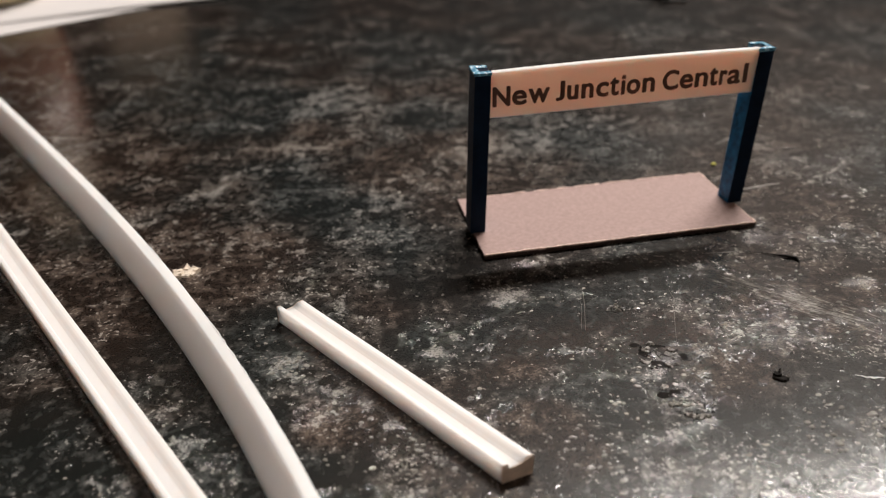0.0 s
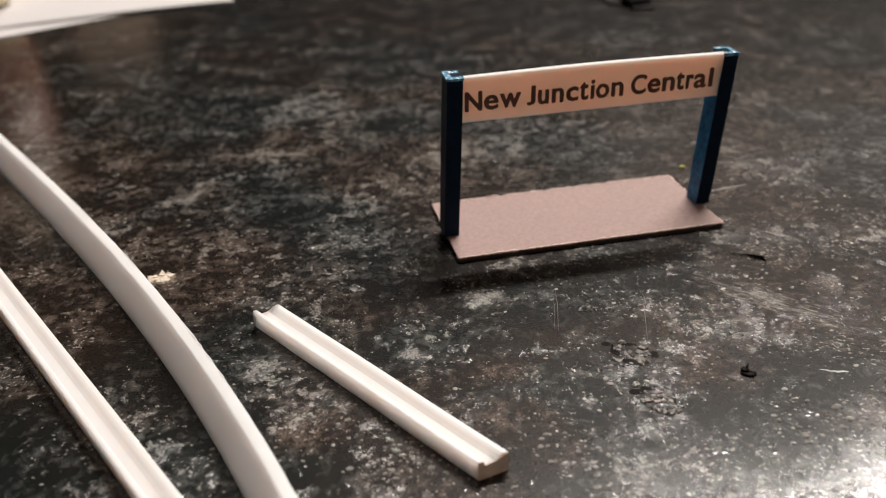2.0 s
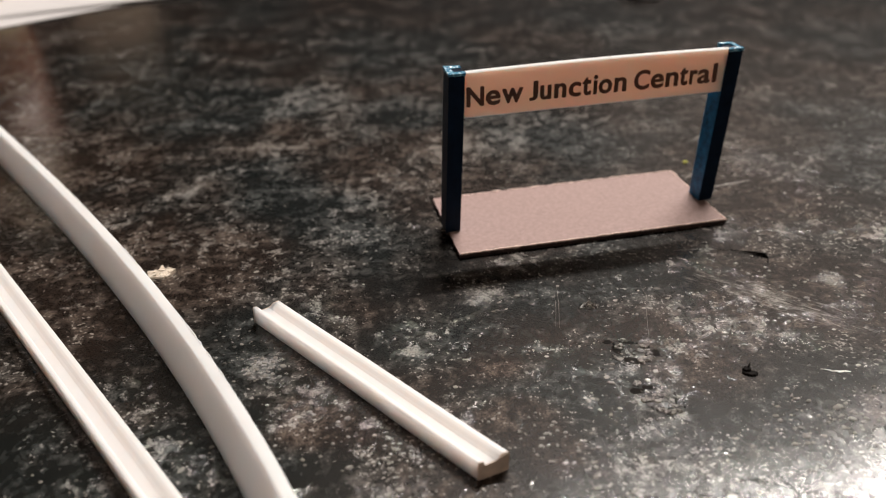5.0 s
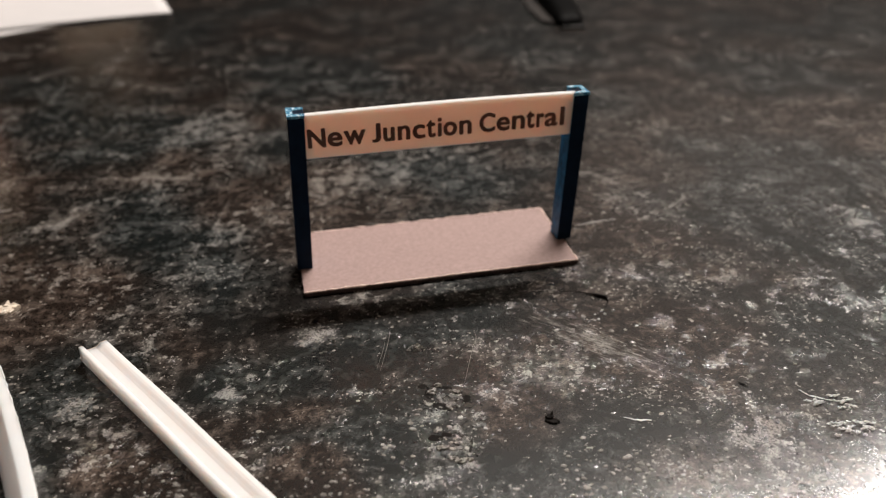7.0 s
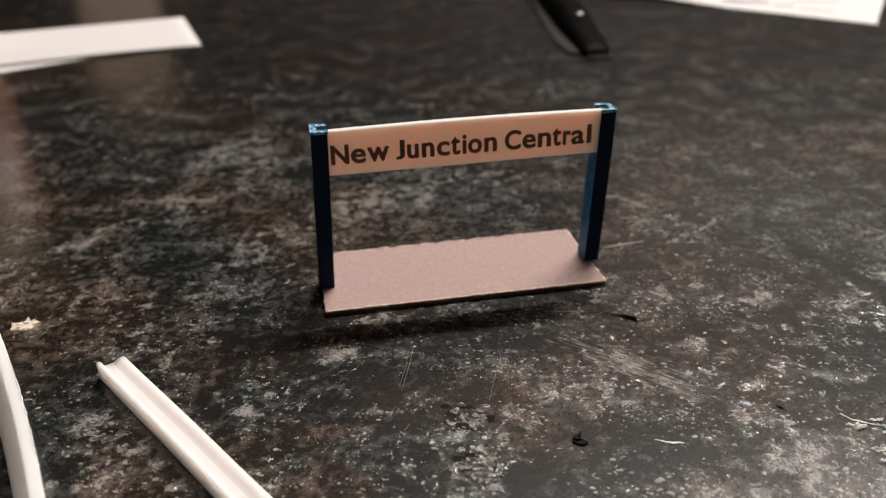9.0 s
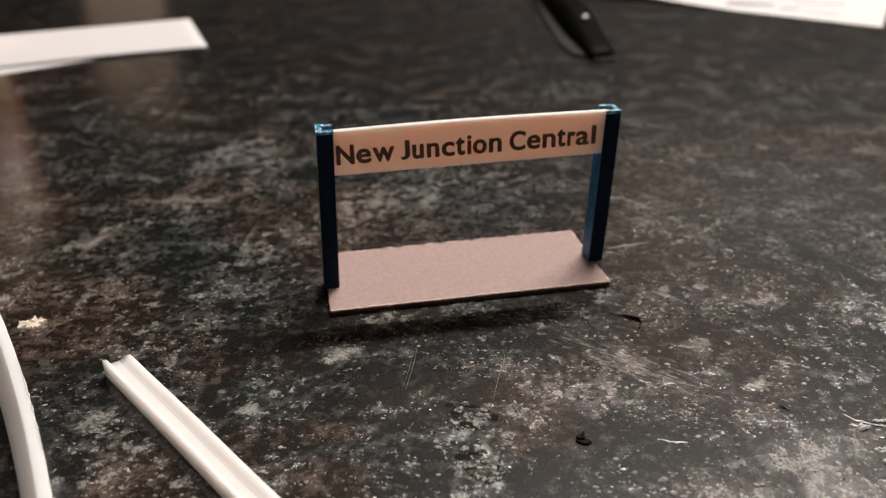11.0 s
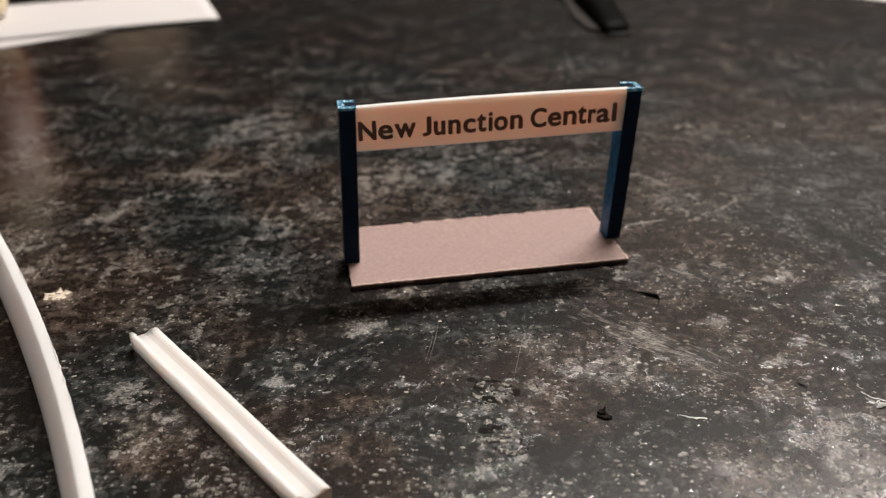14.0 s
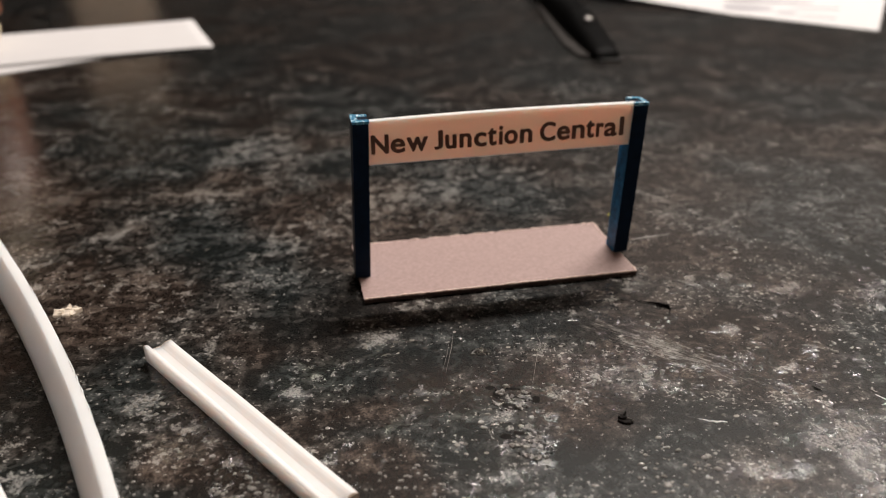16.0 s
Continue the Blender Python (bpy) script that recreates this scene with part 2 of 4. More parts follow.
WORN = scab_material()
# black plates paint the shade of hollows; LIP also paints a few highlights
HOLLOW_SHADE = plastic("painted_hollow_shade", (0.011, 0.0095, 0.0085), 0.6, 0.4, 0.00008, 4.0)
CRUST = plastic("grey_broken_laminate", (0.052, 0.046, 0.041), 0.45, 0.5, 0.00012, 4.0)
LIP = plastic("pale_broken_laminate", (0.24, 0.225, 0.205), 0.35, 0.3, 0.00012, 4.0)
HOLLOW_SHADE.node_tree.nodes["Principled BSDF"].inputs["Specular IOR Level"].default_value = 0.03
PIT = plastic("dark_broken_laminate", (0.024, 0.020, 0.017), 0.3, 0.6, 0.00005, 4.0)
WALL = plastic("painted_wall", (0.80, 0.74, 0.68), 0.8, 0.04, 0.0004, 0.01)
WALL_DARK = plastic("dark_painted_wall", (0.007, 0.006, 0.0055), 0.8, 0.2, 0.0004, 0.01)
WALL_MID = plastic("paler_painted_wall", (0.23, 0.207, 0.19), 0.8, 0.1, 0.0004, 0.01)
WALL_BROWN = plastic("brown_painted_wall", (0.14, 0.085, 0.06), 0.8, 0.2, 0.0004, 0.01)
CEILING = plastic("white_ceiling_paint", (0.78, 0.76, 0.72), 0.85, 0.03, 0.0004, 0.01)
FLOOR = plastic("brown_floor", (0.16, 0.11, 0.08), 0.5, 0.2, 0.0004, 0.02)


# ---- mesh helpers ----
def finish(name, bm, mats, parent=None, label=""):
    bmesh.ops.recalc_face_normals(bm, faces=bm.faces)
    me = bpy.data.meshes.new(name)
    bm.to_mesh(me)
    bm.free()
    for m in mats if isinstance(mats, (list, tuple)) else [mats]:
        me.materials.append(m)
    ob = new(name, me)
    if parent is not None:
        ob.parent = parent
    if label:
        ob["label"] = label
    return ob


def part(name, bm, mat, parent, label=""):
    return finish(name, bm, mat, parent, label)


def box(bm, lo, hi, bevel=0.0, unit=MM):
    ret = bmesh.ops.create_cube(bm, size=1.0)
    for v in ret["verts"]:
        for k in range(3):
            v.co[k] = (lo[k] + (v.co[k] + 0.5) * (hi[k] - lo[k])) * unit
    if bevel:
        edges = list({e for v in ret["verts"] for e in v.link_edges})
        bmesh.ops.bevel(bm, geom=edges, offset=bevel * unit, segments=2, affect="EDGES", profile=0.6)
    return bm


def sweep(bm, profile, stations, unit=MM):
    """A closed profile [(p, z)] carried along stations [(origin, across)], origin in xyz, across a flat unit vector."""
    rings = []
    for origin, across in stations:
        rings.append([bm.verts.new(((origin[0] + across[0] * p) * unit, (origin[1] + across[1] * p) * unit, (origin[2] + z) * unit)) for p, z in profile])
    n = len(profile)
    for a, b in zip(rings, rings[1:]):
        for k in range(n):
            bm.faces.new((a[k], a[(k + 1) % n], b[(k + 1) % n], b[k]))
    bm.faces.new(rings[0])
    bm.faces.new(rings[-1][::-1])
    return bm


def tube(bm, points, radii, sides=6, unit=MM):
    """A tapering tube along points."""
    rings = []
    pts = [Vector(p) for p in points]
    for k, p in enumerate(pts):
        d = (pts[min(k + 1, len(pts) - 1)] - pts[max(k - 1, 0)]).normalized()
        side = d.cross(Vector((0, 0, 1)))
        side = side.normalized() if side.length > 1e-4 else Vector((1, 0, 0))
        up = side.cross(d).normalized()
        r = radii[k] if isinstance(radii, (list, tuple)) else radii
        rings.append([bm.verts.new((p + (side * math.cos(a) + up * math.sin(a)) * r) * unit) for a in (2 * math.pi * s / sides for s in range(sides))])
    for a, b in zip(rings, rings[1:]):
        for s in range(sides):
            bm.faces.new((a[s], a[(s + 1) % sides], b[(s + 1) % sides], b[s]))
    bm.faces.new(rings[0][::-1])
    bm.faces.new(rings[-1])
    return bm


def lathe(bm, profile, sides=32, unit=MM):
    """A turned form: profile [(r, z)] from the bottom up."""
    rings = [[bm.verts.new((r * math.cos(a) * unit, r * math.sin(a) * unit, z * unit)) for a in (2 * math.pi * s / sides for s in range(sides))] for r, z in profile]
    for a, b in zip(rings, rings[1:]):
        for s in range(sides):
            bm.faces.new((a[s], a[(s + 1) % sides], b[(s + 1) % sides], b[s]))
    bm.faces.new(rings[0][::-1])
    bm.faces.new(rings[-1])
    return bm


def smooth(ob):
    for p in ob.data.polygons:
        p.use_smooth = True
    return ob


def lump(bm, size, seed, jag=0.35, div=2, unit=MM):
    """An uneven crumb that rests on z = 0."""
    rnd = random.Random(seed)
    ret = bmesh.ops.create_icosphere(bm, subdivisions=div, radius=0.5)
    off = Vector((rnd.uniform(0, 50), rnd.uniform(0, 50), rnd.uniform(0, 50)))
    for v in ret["verts"]:
        k = 1 + jag * noise.noise(v.co * 3.1 + off) + 0.5 * jag * noise.noise(v.co * 7.3 + off)
        v.co = Vector((v.co.x * size[0] * k, v.co.y * size[1] * k, max(0.0, (v.co.z * k + 0.42) * size[2]))) * unit
    return bm


# ---- the room ----
def slab(name, lo, hi, mat, label, category):
    bm = bmesh.new()
    box(bm, lo, hi, 0.0, 1.0)
    return tagged(finish(name, bm, mat), label, category, kind="structure")


slab("floor", (-2.0, -1.7, -0.95), (2.0, 2.3, -0.9), FLOOR, "brown floor of the room", "floor")
slab("ceiling", (-2.0, -1.7, 1.55), (2.0, 2.3, 1.6), CEILING, "plain white painted ceiling", "ceiling")
slab("wall_north", (-2.0, 2.3, -0.95), (2.0, 2.4, 1.6), WALL_DARK, "plain dark wall of the room", "wall")
slab("wall_north_upper", (0.5, 2.285, 0.78), (2.0, 2.3, 1.55), WALL_MID, "plain paler upper part of the wall", "wall")
slab("wall_south", (-2.0, -1.8, -0.95), (2.0, -1.7, 1.6), WALL, "plain cream painted wall", "wall")
slab("wall_east", (2.0, -1.8, -0.95), (2.1, 2.4, 1.6), WALL, "plain cream painted wall", "wall")
slab("wall_west", (-2.1, -1.8, -0.95), (-2.0, 2.4, 1.6), WALL_BROWN, "plain brown painted wall", "wall")

# the lamp's housing: a batten on two short stems, above the tube
lamp = tagged(new("ceiling_lamp"), "white batten lamp under the ceiling", "lamp")
lamp.matrix_basis = pose(LAMP.x, LAMP.y, LAMP.z + 0.006, 0, 0, 15)
bm = bmesh.new()
box(bm, (-430, -45, 0), (430, 45, 50), 6)
part("housing", bm, CEILING, lamp)
for x in (-200, 200):
    bm = bmesh.new()
    box(bm, (x - 8, -8, 50), (x + 8, 8, 184), 1)
    part("stem", bm, CEILING, lamp)

round_lamp = tagged(new("ceiling_lamp"), "white round lamp under the ceiling", "lamp")
round_lamp.location = (SPOT.x, SPOT.y, SPOT.z + 0.005)
bm = bmesh.new()
lathe(bm, [(95, 0), (100, 6), (100, 60), (80, 80), (20, 90), (20, 144)])
smooth(part("housing", bm, CEILING, round_lamp))

# the worktop: a thick slab with a rounded front edge
bm = bmesh.new()
box(bm, (-0.9, -0.3, -0.04), (0.9, 0.9, 0.0), 0.006, 1.0)
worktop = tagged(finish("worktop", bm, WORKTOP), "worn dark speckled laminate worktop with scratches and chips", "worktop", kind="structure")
bm = bmesh.new()
box(bm, (-0.86, -0.24, -0.9), (0.86, 0.86, -0.0405), 0.0, 1.0)
tagged(finish("base_cabinet", bm, WALL), "plain cream cabinet below the worktop", "cabinet")


# ---- the station sign ----
SIGN = (4.34, 101.82, 11.475)
SHEAR, ZB, TOP = 0.034, 0.70, 24.06


def leaned(bm, shear=SHEAR):
    for v in bm.verts:
        v.co.x += shear * max(0.0, v.co.z - ZB * MM)
    return bm


sign = tagged(new("station_sign"), "model station sign with dark blue posts and brown card base", "model sign")
sign.matrix_basis = pose(SIGN[0] * MM, SIGN[1] * MM, 0, 0, 0, SIGN[2])


def base_board():
    bm = bmesh.new()
    box(bm, (0.55, -6.50, 0.0), (40.75, 11.15, ZB - 0.26), 0.05)
    return part("base_board", bm, CARD_EDGE, sign, "dark card core")


def base_face():
    bm = bmesh.new()
    nx, ny = 40, 18
    rnd = random.Random(4)
    grid = []
    for j in range(ny + 1):
        row = []
        for i in range(nx + 1):
            u = 0.5 + 40.3 * i / nx
            v = -6.54 + 17.73 * j / ny
            if i in (0, nx):
                u += rnd.uniform(-0.07, 0.07)
            if j in (0, ny):
                v += rnd.uniform(-0.06, 0.06)
            row.append((u, v))
        grid.append(row)
    top = [[bm.verts.new((u * MM, v * MM, (ZB + 0.04 * noise.noise(Vector((u * 0.2, v * 0.2, 1)))) * MM)) for u, v in r] for r in grid]
    low = [[bm.verts.new((u * MM, v * MM, (ZB - 0.255) * MM)) for u, v in r] for r in grid]
    for j in range(ny):
        for i in range(nx):
            bm.faces.new((top[j][i], top[j][i + 1], top[j + 1][i + 1], top[j + 1][i]))
            bm.faces.new((low[j][i], low[j + 1][i], low[j + 1][i + 1], low[j][i + 1]))
    ring_t = top[0][:-1] + [r[-1] for r in top][:-1] + top[-1][:0:-1] + [r[0] for r in top][:0:-1]
    ring_l = low[0][:-1] + [r[-1] for r in low][:-1] + low[-1][:0:-1] + [r[0] for r in low][:0:-1]
    for k in range(len(ring_t)):
        f = bm.faces.new((ring_t[k], ring_l[k], ring_l[(k + 1) % len(ring_t)], ring_t[(k + 1) % len(ring_t)]))
        f.material_index = 1
    return part("base_face", bm, [CARD_TOP, CARD_SIDE], sign, "matt pinkish brown card face")


def post(u0, side, shear=SHEAR):
    """A channel upright, its web on the outer side: side is 1 for the left one, -1 for the right one."""
    w, d, th, web = 2.2, 3.2, 0.62, 0.75
    outline = [(0, 0), (w, 0), (w, d), (0, d)]
    bm = bmesh.new()
    rings = []
    for z in (ZB, ZB + 6, ZB + 12, ZB + 18, TOP - 0.05):
        rings.append([bm.verts.new(((u0 + side * u) * MM, v * MM, z * MM)) for u, v in outline])
    n = len(outline)
    for a, b in zip(rings, rings[1:]):
        for k in range(n):
            f = bm.faces.new((a[k], a[(k + 1) % n], b[(k + 1) % n], b[k]))
            # the inner side takes the blue with its light painted in
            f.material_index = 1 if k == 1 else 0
    bm.faces.new(rings[0])
    bm.faces.new(rings[-1])
    sharp = [e for e in bm.edges if abs(e.verts[0].co.z - e.verts[1].co.z) > 1e-6]
    bmesh.ops.bevel(bm, geom=sharp, offset=0.10 * MM, segments=1, affect="EDGES")
    leaned(bm, shear)
    ob = part("post", bm, [BLUE, BLUE_LIT], sign, "dark blue painted channel post")
    # the sawn end, where the paint is thin and glints are painted white
    bm = bmesh.new()
    grow, n = 0.05, 8
    outer = [(-grow, -grow), (w + grow, -grow), (w + grow, th + grow), (web + grow, th + grow), (web + grow, d - th - grow), (w + grow, d - th - grow), (w + grow, d + grow), (-grow, d + grow)]
    rnd = random.Random(7 + side)
    lo = [bm.verts.new(((u0 + side * u) * MM, v * MM, (TOP - 0.3) * MM)) for u, v in outer]
    hi = [bm.verts.new(((u0 + side * u + rnd.uniform(-0.06, 0.06)) * MM, (v + rnd.uniform(-0.06, 0.06)) * MM, (TOP + 0.12 + rnd.uniform(-0.12, 0.12)) * MM)) for u, v in outer]
    for k in range(n):
        bm.faces.new((lo[k], lo[(k + 1) % n], hi[(k + 1) % n], hi[k]))
    bm.faces.new(lo[::-1])
    bm.faces.new(hi)
    leaned(bm, shear)
    part("post_end", bm, BLUE_WORN_GLINTS, ob, "pale worn blue sawn end with painted glints")
    return ob


def letter_shape(glyph):
    """One letter as a thin solid, in the font's own units."""
    text = bpy.data.curves.new("letter", "FONT")
    text.body = glyph
    tmp = new("letter_curve", text)
    bpy.context.view_layer.update()
    me = bpy.data.meshes.new_from_object(tmp.evaluated_get(bpy.context.evaluated_depsgraph_get()))
    bpy.data.objects.remove(tmp)
    bm = bmesh.new()
    bm.from_mesh(me)
    for v in bmesh.ops.extrude_face_region(bm, geom=bm.faces[:])["geom"]:
        if isinstance(v, bmesh.types.BMVert):
            v.co.z += 0.5
    bm.to_mesh(me)
    bm.free()
    return me


def name_board():
    """The white board between the posts, its upper edge a little arched."""
    bm = bmesh.new()
    n, v0, v1 = 24, 0.12, 0.98
    cols = []
    for i in range(n + 1):
        s = i / n
        u = 1.6 + s * (40.4 - 1.6)
        zt = 24.08 + 0.12 * s + 0.22 * math.sin(math.pi * s)
        zb = 17.86 + 0.2 * s
        cols.append([bm.verts.new((x * MM, y * MM, z * MM)) for x, y, z in ((u, v0, zb), (u, v0, zt - 0.12), (u, v0 + 0.1, zt), (u, v1, zt), (u, v1, zb))])
    for a, b in zip(cols, cols[1:]):
        for k in range(5):
            f = bm.faces.new((a[k], a[(k + 1) % 5], b[(k + 1) % 5], b[k]))
            f.material_index = 0 if k == 0 else 1
    bm.faces.new(cols[0])
    bm.faces.new(cols[-1][::-1])
    leaned(bm)
    board = part("name_board", bm, [NAME_PAPER, STYRENE], sign, "cream name board with a white top edge")
    # each printed letter: character, left and right edge along the board
    letters = (("N", 3.17, 5.62), ("e", 5.84, 7.89), ("w", 8.06, 11.06), ("J", 11.90, 13.17), ("u", 13.46, 15.08), ("n", 15.48, 17.23), ("c", 17.55, 19.37),
               ("t", 19.48, 20.84), ("i", 21.11, 21.73), ("o", 21.90, 23.89), ("n", 24.18, 26.01), ("C", 27.10, 29.43), ("e", 29.60, 31.57), ("n", 31.84, 33.77),
               ("t", 33.92, 35.23), ("r", 35.46, 36.63), ("a", 36.69, 38.67), ("l", 38.98, 39.66))
    bm = bmesh.new()
    swell_u, swell_h, tall, body = 0.125, 0.105, 2.78, 2.10
    for glyph, left, right in letters:
        flat = letter_shape(glyph)
        xs, ys = [v.co.x for v in flat.vertices], [v.co.y for v in flat.vertices]
        x0, x1, y0, y1 = min(xs), max(xs), min(ys), max(ys)
        high = body if glyph in "ewuncora" else tall * (0.94 if glyph == "t" else 1.03 if glyph == "C" else 1.0)
        foot = 19.31 + 0.0055 * left - (0.03 if glyph in "eucoatC" else 0.0)
        kx = (right - left - 2 * swell_u) / (x1 - x0)
        for k in range(8):
            first = len(bm.verts)
            bm.from_mesh(flat)
            bm.verts.ensure_lookup_table()
            a = k * math.pi / 4
            for v in bm.verts[first:]:
                q = (v.co.y - y0) / (y1 - y0)
                u = left + swell_u + (v.co.x - x0) * kx + swell_u * math.cos(a)
                h = foot + swell_h + q * (high - 2 * swell_h) + swell_h * math.sin(a)
                v.co = Vector((u * MM, (v0 + 0.005 - (0.02 + 0.0008 * k) * (v.co.z > 0.25)) * MM, h * MM))
        bpy.data.meshes.remove(flat)
    # the letters were placed where the lean had already carried them
    ob = part("lettering", bm, INK, board, "black printed words on the name board")
    return board


def frayed_edge(points, seed):
    """Torn paper fibre along a cut edge of the card, uneven in thickness."""
    rnd = random.Random(seed)
    a, b = Vector(points[0]), Vector(points[1])
    n = int((b - a).length / 0.22)
    pts, rad = [], []
    for k in range(n + 1):
        pts.append(a.lerp(b, k / n) + Vector((0, rnd.uniform(-0.05, 0.05), rnd.uniform(-0.04, 0.05))))
        rad.append(0.06 + 0.18 * max(0.0, 0.34 + noise.noise(Vector((k * 0.13, seed, 0))) + 0.5 * noise.noise(Vector((k * 0.6, seed, 5)))))
    bm = bmesh.new()
    tube(bm, pts, rad, 6)
    return smooth(part("frayed_edge", bm, CARD_RIM, sign, "pale frayed paper edge"))


base_board()
base_face()
frayed_edge([(0.6, -6.50, ZB + 0.02), (40.8, -6.50, ZB + 0.03)], 3)
frayed_edge([(40.78, -6.4, ZB - 0.06), (40.78, 11.1, ZB - 0.06)], 5)
frayed_edge([(3.0, 11.17, ZB - 0.06), (40.7, 11.17, ZB - 0.06)], 7)
post(0.0, 1)
post(42.05, -1, 0.047)
name_board()


# ---- plastic channel offcuts ----
def channel_profile(w=3.2, h=2.3, th=0.55, deep=0.66, soft=0.09):
    """A thin wall on the near side, then a groove that rises in a slope to the thick far side."""
    half = w / 2
    return [(-half + soft, 0), (half - soft, 0), (half, soft), (half, h - soft), (half - soft, h), (half - 0.5, h - 0.02), (half - 0.78, h - 0.15),
            (half - 1.1, h - 0.39), (half - 1.4, h - deep + 0.1), (-half + th + 0.2, h - deep), (-half + th + 0.05, h - deep + 0.06), (-half + th, h - soft), (-half + th - soft, h),
            (-half + soft, h), (-half, h - soft), (-half, soft)]


def straight_channel(a, b, w, label, seed):
    """A channel length that lies open side up from a to b."""
    a, b = Vector((*a, 0)), Vector((*b, 0))
    d = (b - a).normalized()
    across = Vector((d.y, -d.x, 0))
    steps = 24
    rnd = random.Random(seed)
    st = []
    for k in range(steps + 1):
        s = k / steps
        wob = 0.03 * math.sin(9 * s + seed)
        st.append((a.lerp(b, s) + across * wob, across))
    bm = bmesh.new()
    sweep(bm, channel_profile(w), st)
    # hand-cut ends: the cut is not quite square, and a little ragged
    bm.verts.ensure_lookup_table()
    n = len(channel_profile())
    for ring, sign_ in ((range(n), -1), (range(steps * n, steps * n + n), 1)):
        for i in ring:
            v = bm.verts[i]
            p = (v.co - a * MM).dot(across)
            v.co += d * (sign_ * rnd.uniform(0, 0.18) * MM - 0.33 * p)
    bm.verts.ensure_lookup_table()
    ends = [[bm.verts[i].co.copy() for i in ring] for ring in (range(n), range(steps * n, steps * n + n))]
    ob = tagged(finish("plastic_channel", bm, STYRENE), label, "plastic strip", "white plastic channel strips")
    for outline, way in zip(ends, (-1, 1)):
        # the sawn face, a thin burr with dirt in it
        cut = bmesh.new()
        lo = [cut.verts.new(p + d * way * 0.004 * MM) for p in outline]
        hi = [cut.verts.new(p + d * way * rnd.uniform(0.05, 0.14) * MM) for p in outline]
        cut.faces.new(lo)
        cut.faces.new(hi[::-1])
        for k in range(n):
            cut.faces.new((lo[k], lo[(k + 1) % n], hi[(k + 1) % n], hi[k]))
        part("cut_end", cut, SAWN, ob, "yellowish sawn end")
    return ob


straight_channel((7.5, 55.4), (-18.0, 82.1), 3.15, "short cut length of white plastic channel lying open side up", 3)
straight_channel((-4.6, 29.85), (-85.2, 127.35), 3.05, "long straight white plastic channel lying open side up", 5)


def bent_at(y):
    """Where the bent strip's foot runs: x and the unit vector along it."""
    q = (y - 85) / 40
    x = -36.335 - 28.931 * q - 3.046 * q * q + 0.739 * q ** 3
    slope = (-28.931 - 6.092 * q + 2.217 * q * q) / 40
    return x, Vector((slope, 1, 0)).normalized()


def bent_strip():
    """A long channel bent in a curve, standing on edge and leaning a little."""
    st = []
    steps = 90
    for k in range(steps + 1):
        y = 42.0 + (172.0 - 42.0) * k / steps
        x, t = bent_at(y)
        st.append(((x, y, 0.0), (t.y, -t.x, 0)))
    prof = [(0.0, 0.0), (0.0, 0.15), (1.80, 4.50), (1.86, 4.60), (1.96, 4.64), (2.98, 4.64), (3.08, 4.60), (3.12, 4.48), (2.95, 3.9), (2.3, 1.0), (2.2, 0.12), (2.1, 0.0)]
    bm = bmesh.new()
    sweep(bm, prof, st)
    rnd = random.Random(8)
    for v in bm.verts:
        if v.co.z > 4.0 * MM:
            v.co.x += rnd.uniform(-0.03, 0.03) * MM
    strip = tagged(finish("bent_plastic_channel", bm, THICK_STYRENE), "long white plastic channel bent in a curve, standing on edge", "plastic strip", "white plastic channel strips")
    # ragged burrs left on the upper rim
    for y0, y1, seed in ((60, 78, 2), (86, 93, 4), (101, 109, 6), (120, 128, 9)):
        rnd = random.Random(seed)
        pts, rad = [], []
        for k in range(30):
            y = y0 + (y1 - y0) * k / 29
            x, t = bent_at(y)
            pts.append((x + t.y * 3.06, y - t.x * 3.06, 4.58 + rnd.uniform(-0.05, 0.08)))
            rad.append(0.02 + rnd.uniform(0.0, 0.13) * math.sin(math.pi * k / 29))
        bur = bmesh.new()
        tube(bur, pts, rad, 5)
        part("burr", bur, THIN_STYRENE, strip, "ragged white plastic burr")
    return strip


bent_strip()


# ---- papers ----
def sheet(name, corners, height, nx, ny, label, category, group=""):
    """A thin sheet: corners front right, back right, back left, front left; height(s, t) in mm."""
    c = [Vector((*p, 0)) for p in corners]
    bm = bmesh.new()
    top, low = [], []
    for j in range(ny + 1):
        t = j / ny
        rt, rl = [], []
        for i in range(nx + 1):
            s = i / nx
            p = c[0].lerp(c[3], s).lerp(c[1].lerp(c[2], s), t)
            h = height(s, t)
            rt.append(bm.verts.new((p.x * MM, p.y * MM, (h + 0.14) * MM)))
            rl.append(bm.verts.new((p.x * MM, p.y * MM, h * MM)))
        top.append(rt)
        low.append(rl)
    for j in range(ny):
        for i in range(nx):
            bm.faces.new((top[j][i], top[j][i + 1], top[j + 1][i + 1], top[j + 1][i]))
            bm.faces.new((low[j][i], low[j + 1][i], low[j + 1][i + 1], low[j][i + 1]))
    rt = top[0][:-1] + [r[-1] for r in top][:-1] + top[-1][:0:-1] + [r[0] for r in top][:0:-1]
    rl = low[0][:-1] + [r[-1] for r in low][:-1] + low[-1][:0:-1] + [r[0] for r in low][:0:-1]
    for k in range(len(rt)):
        bm.faces.new((rt[k], rl[k], rl[(k + 1) % len(rt)], rt[(k + 1) % len(rt)]))
    ob = finish(name, bm, PAPER)
    return tagged(ob, label, category, group)


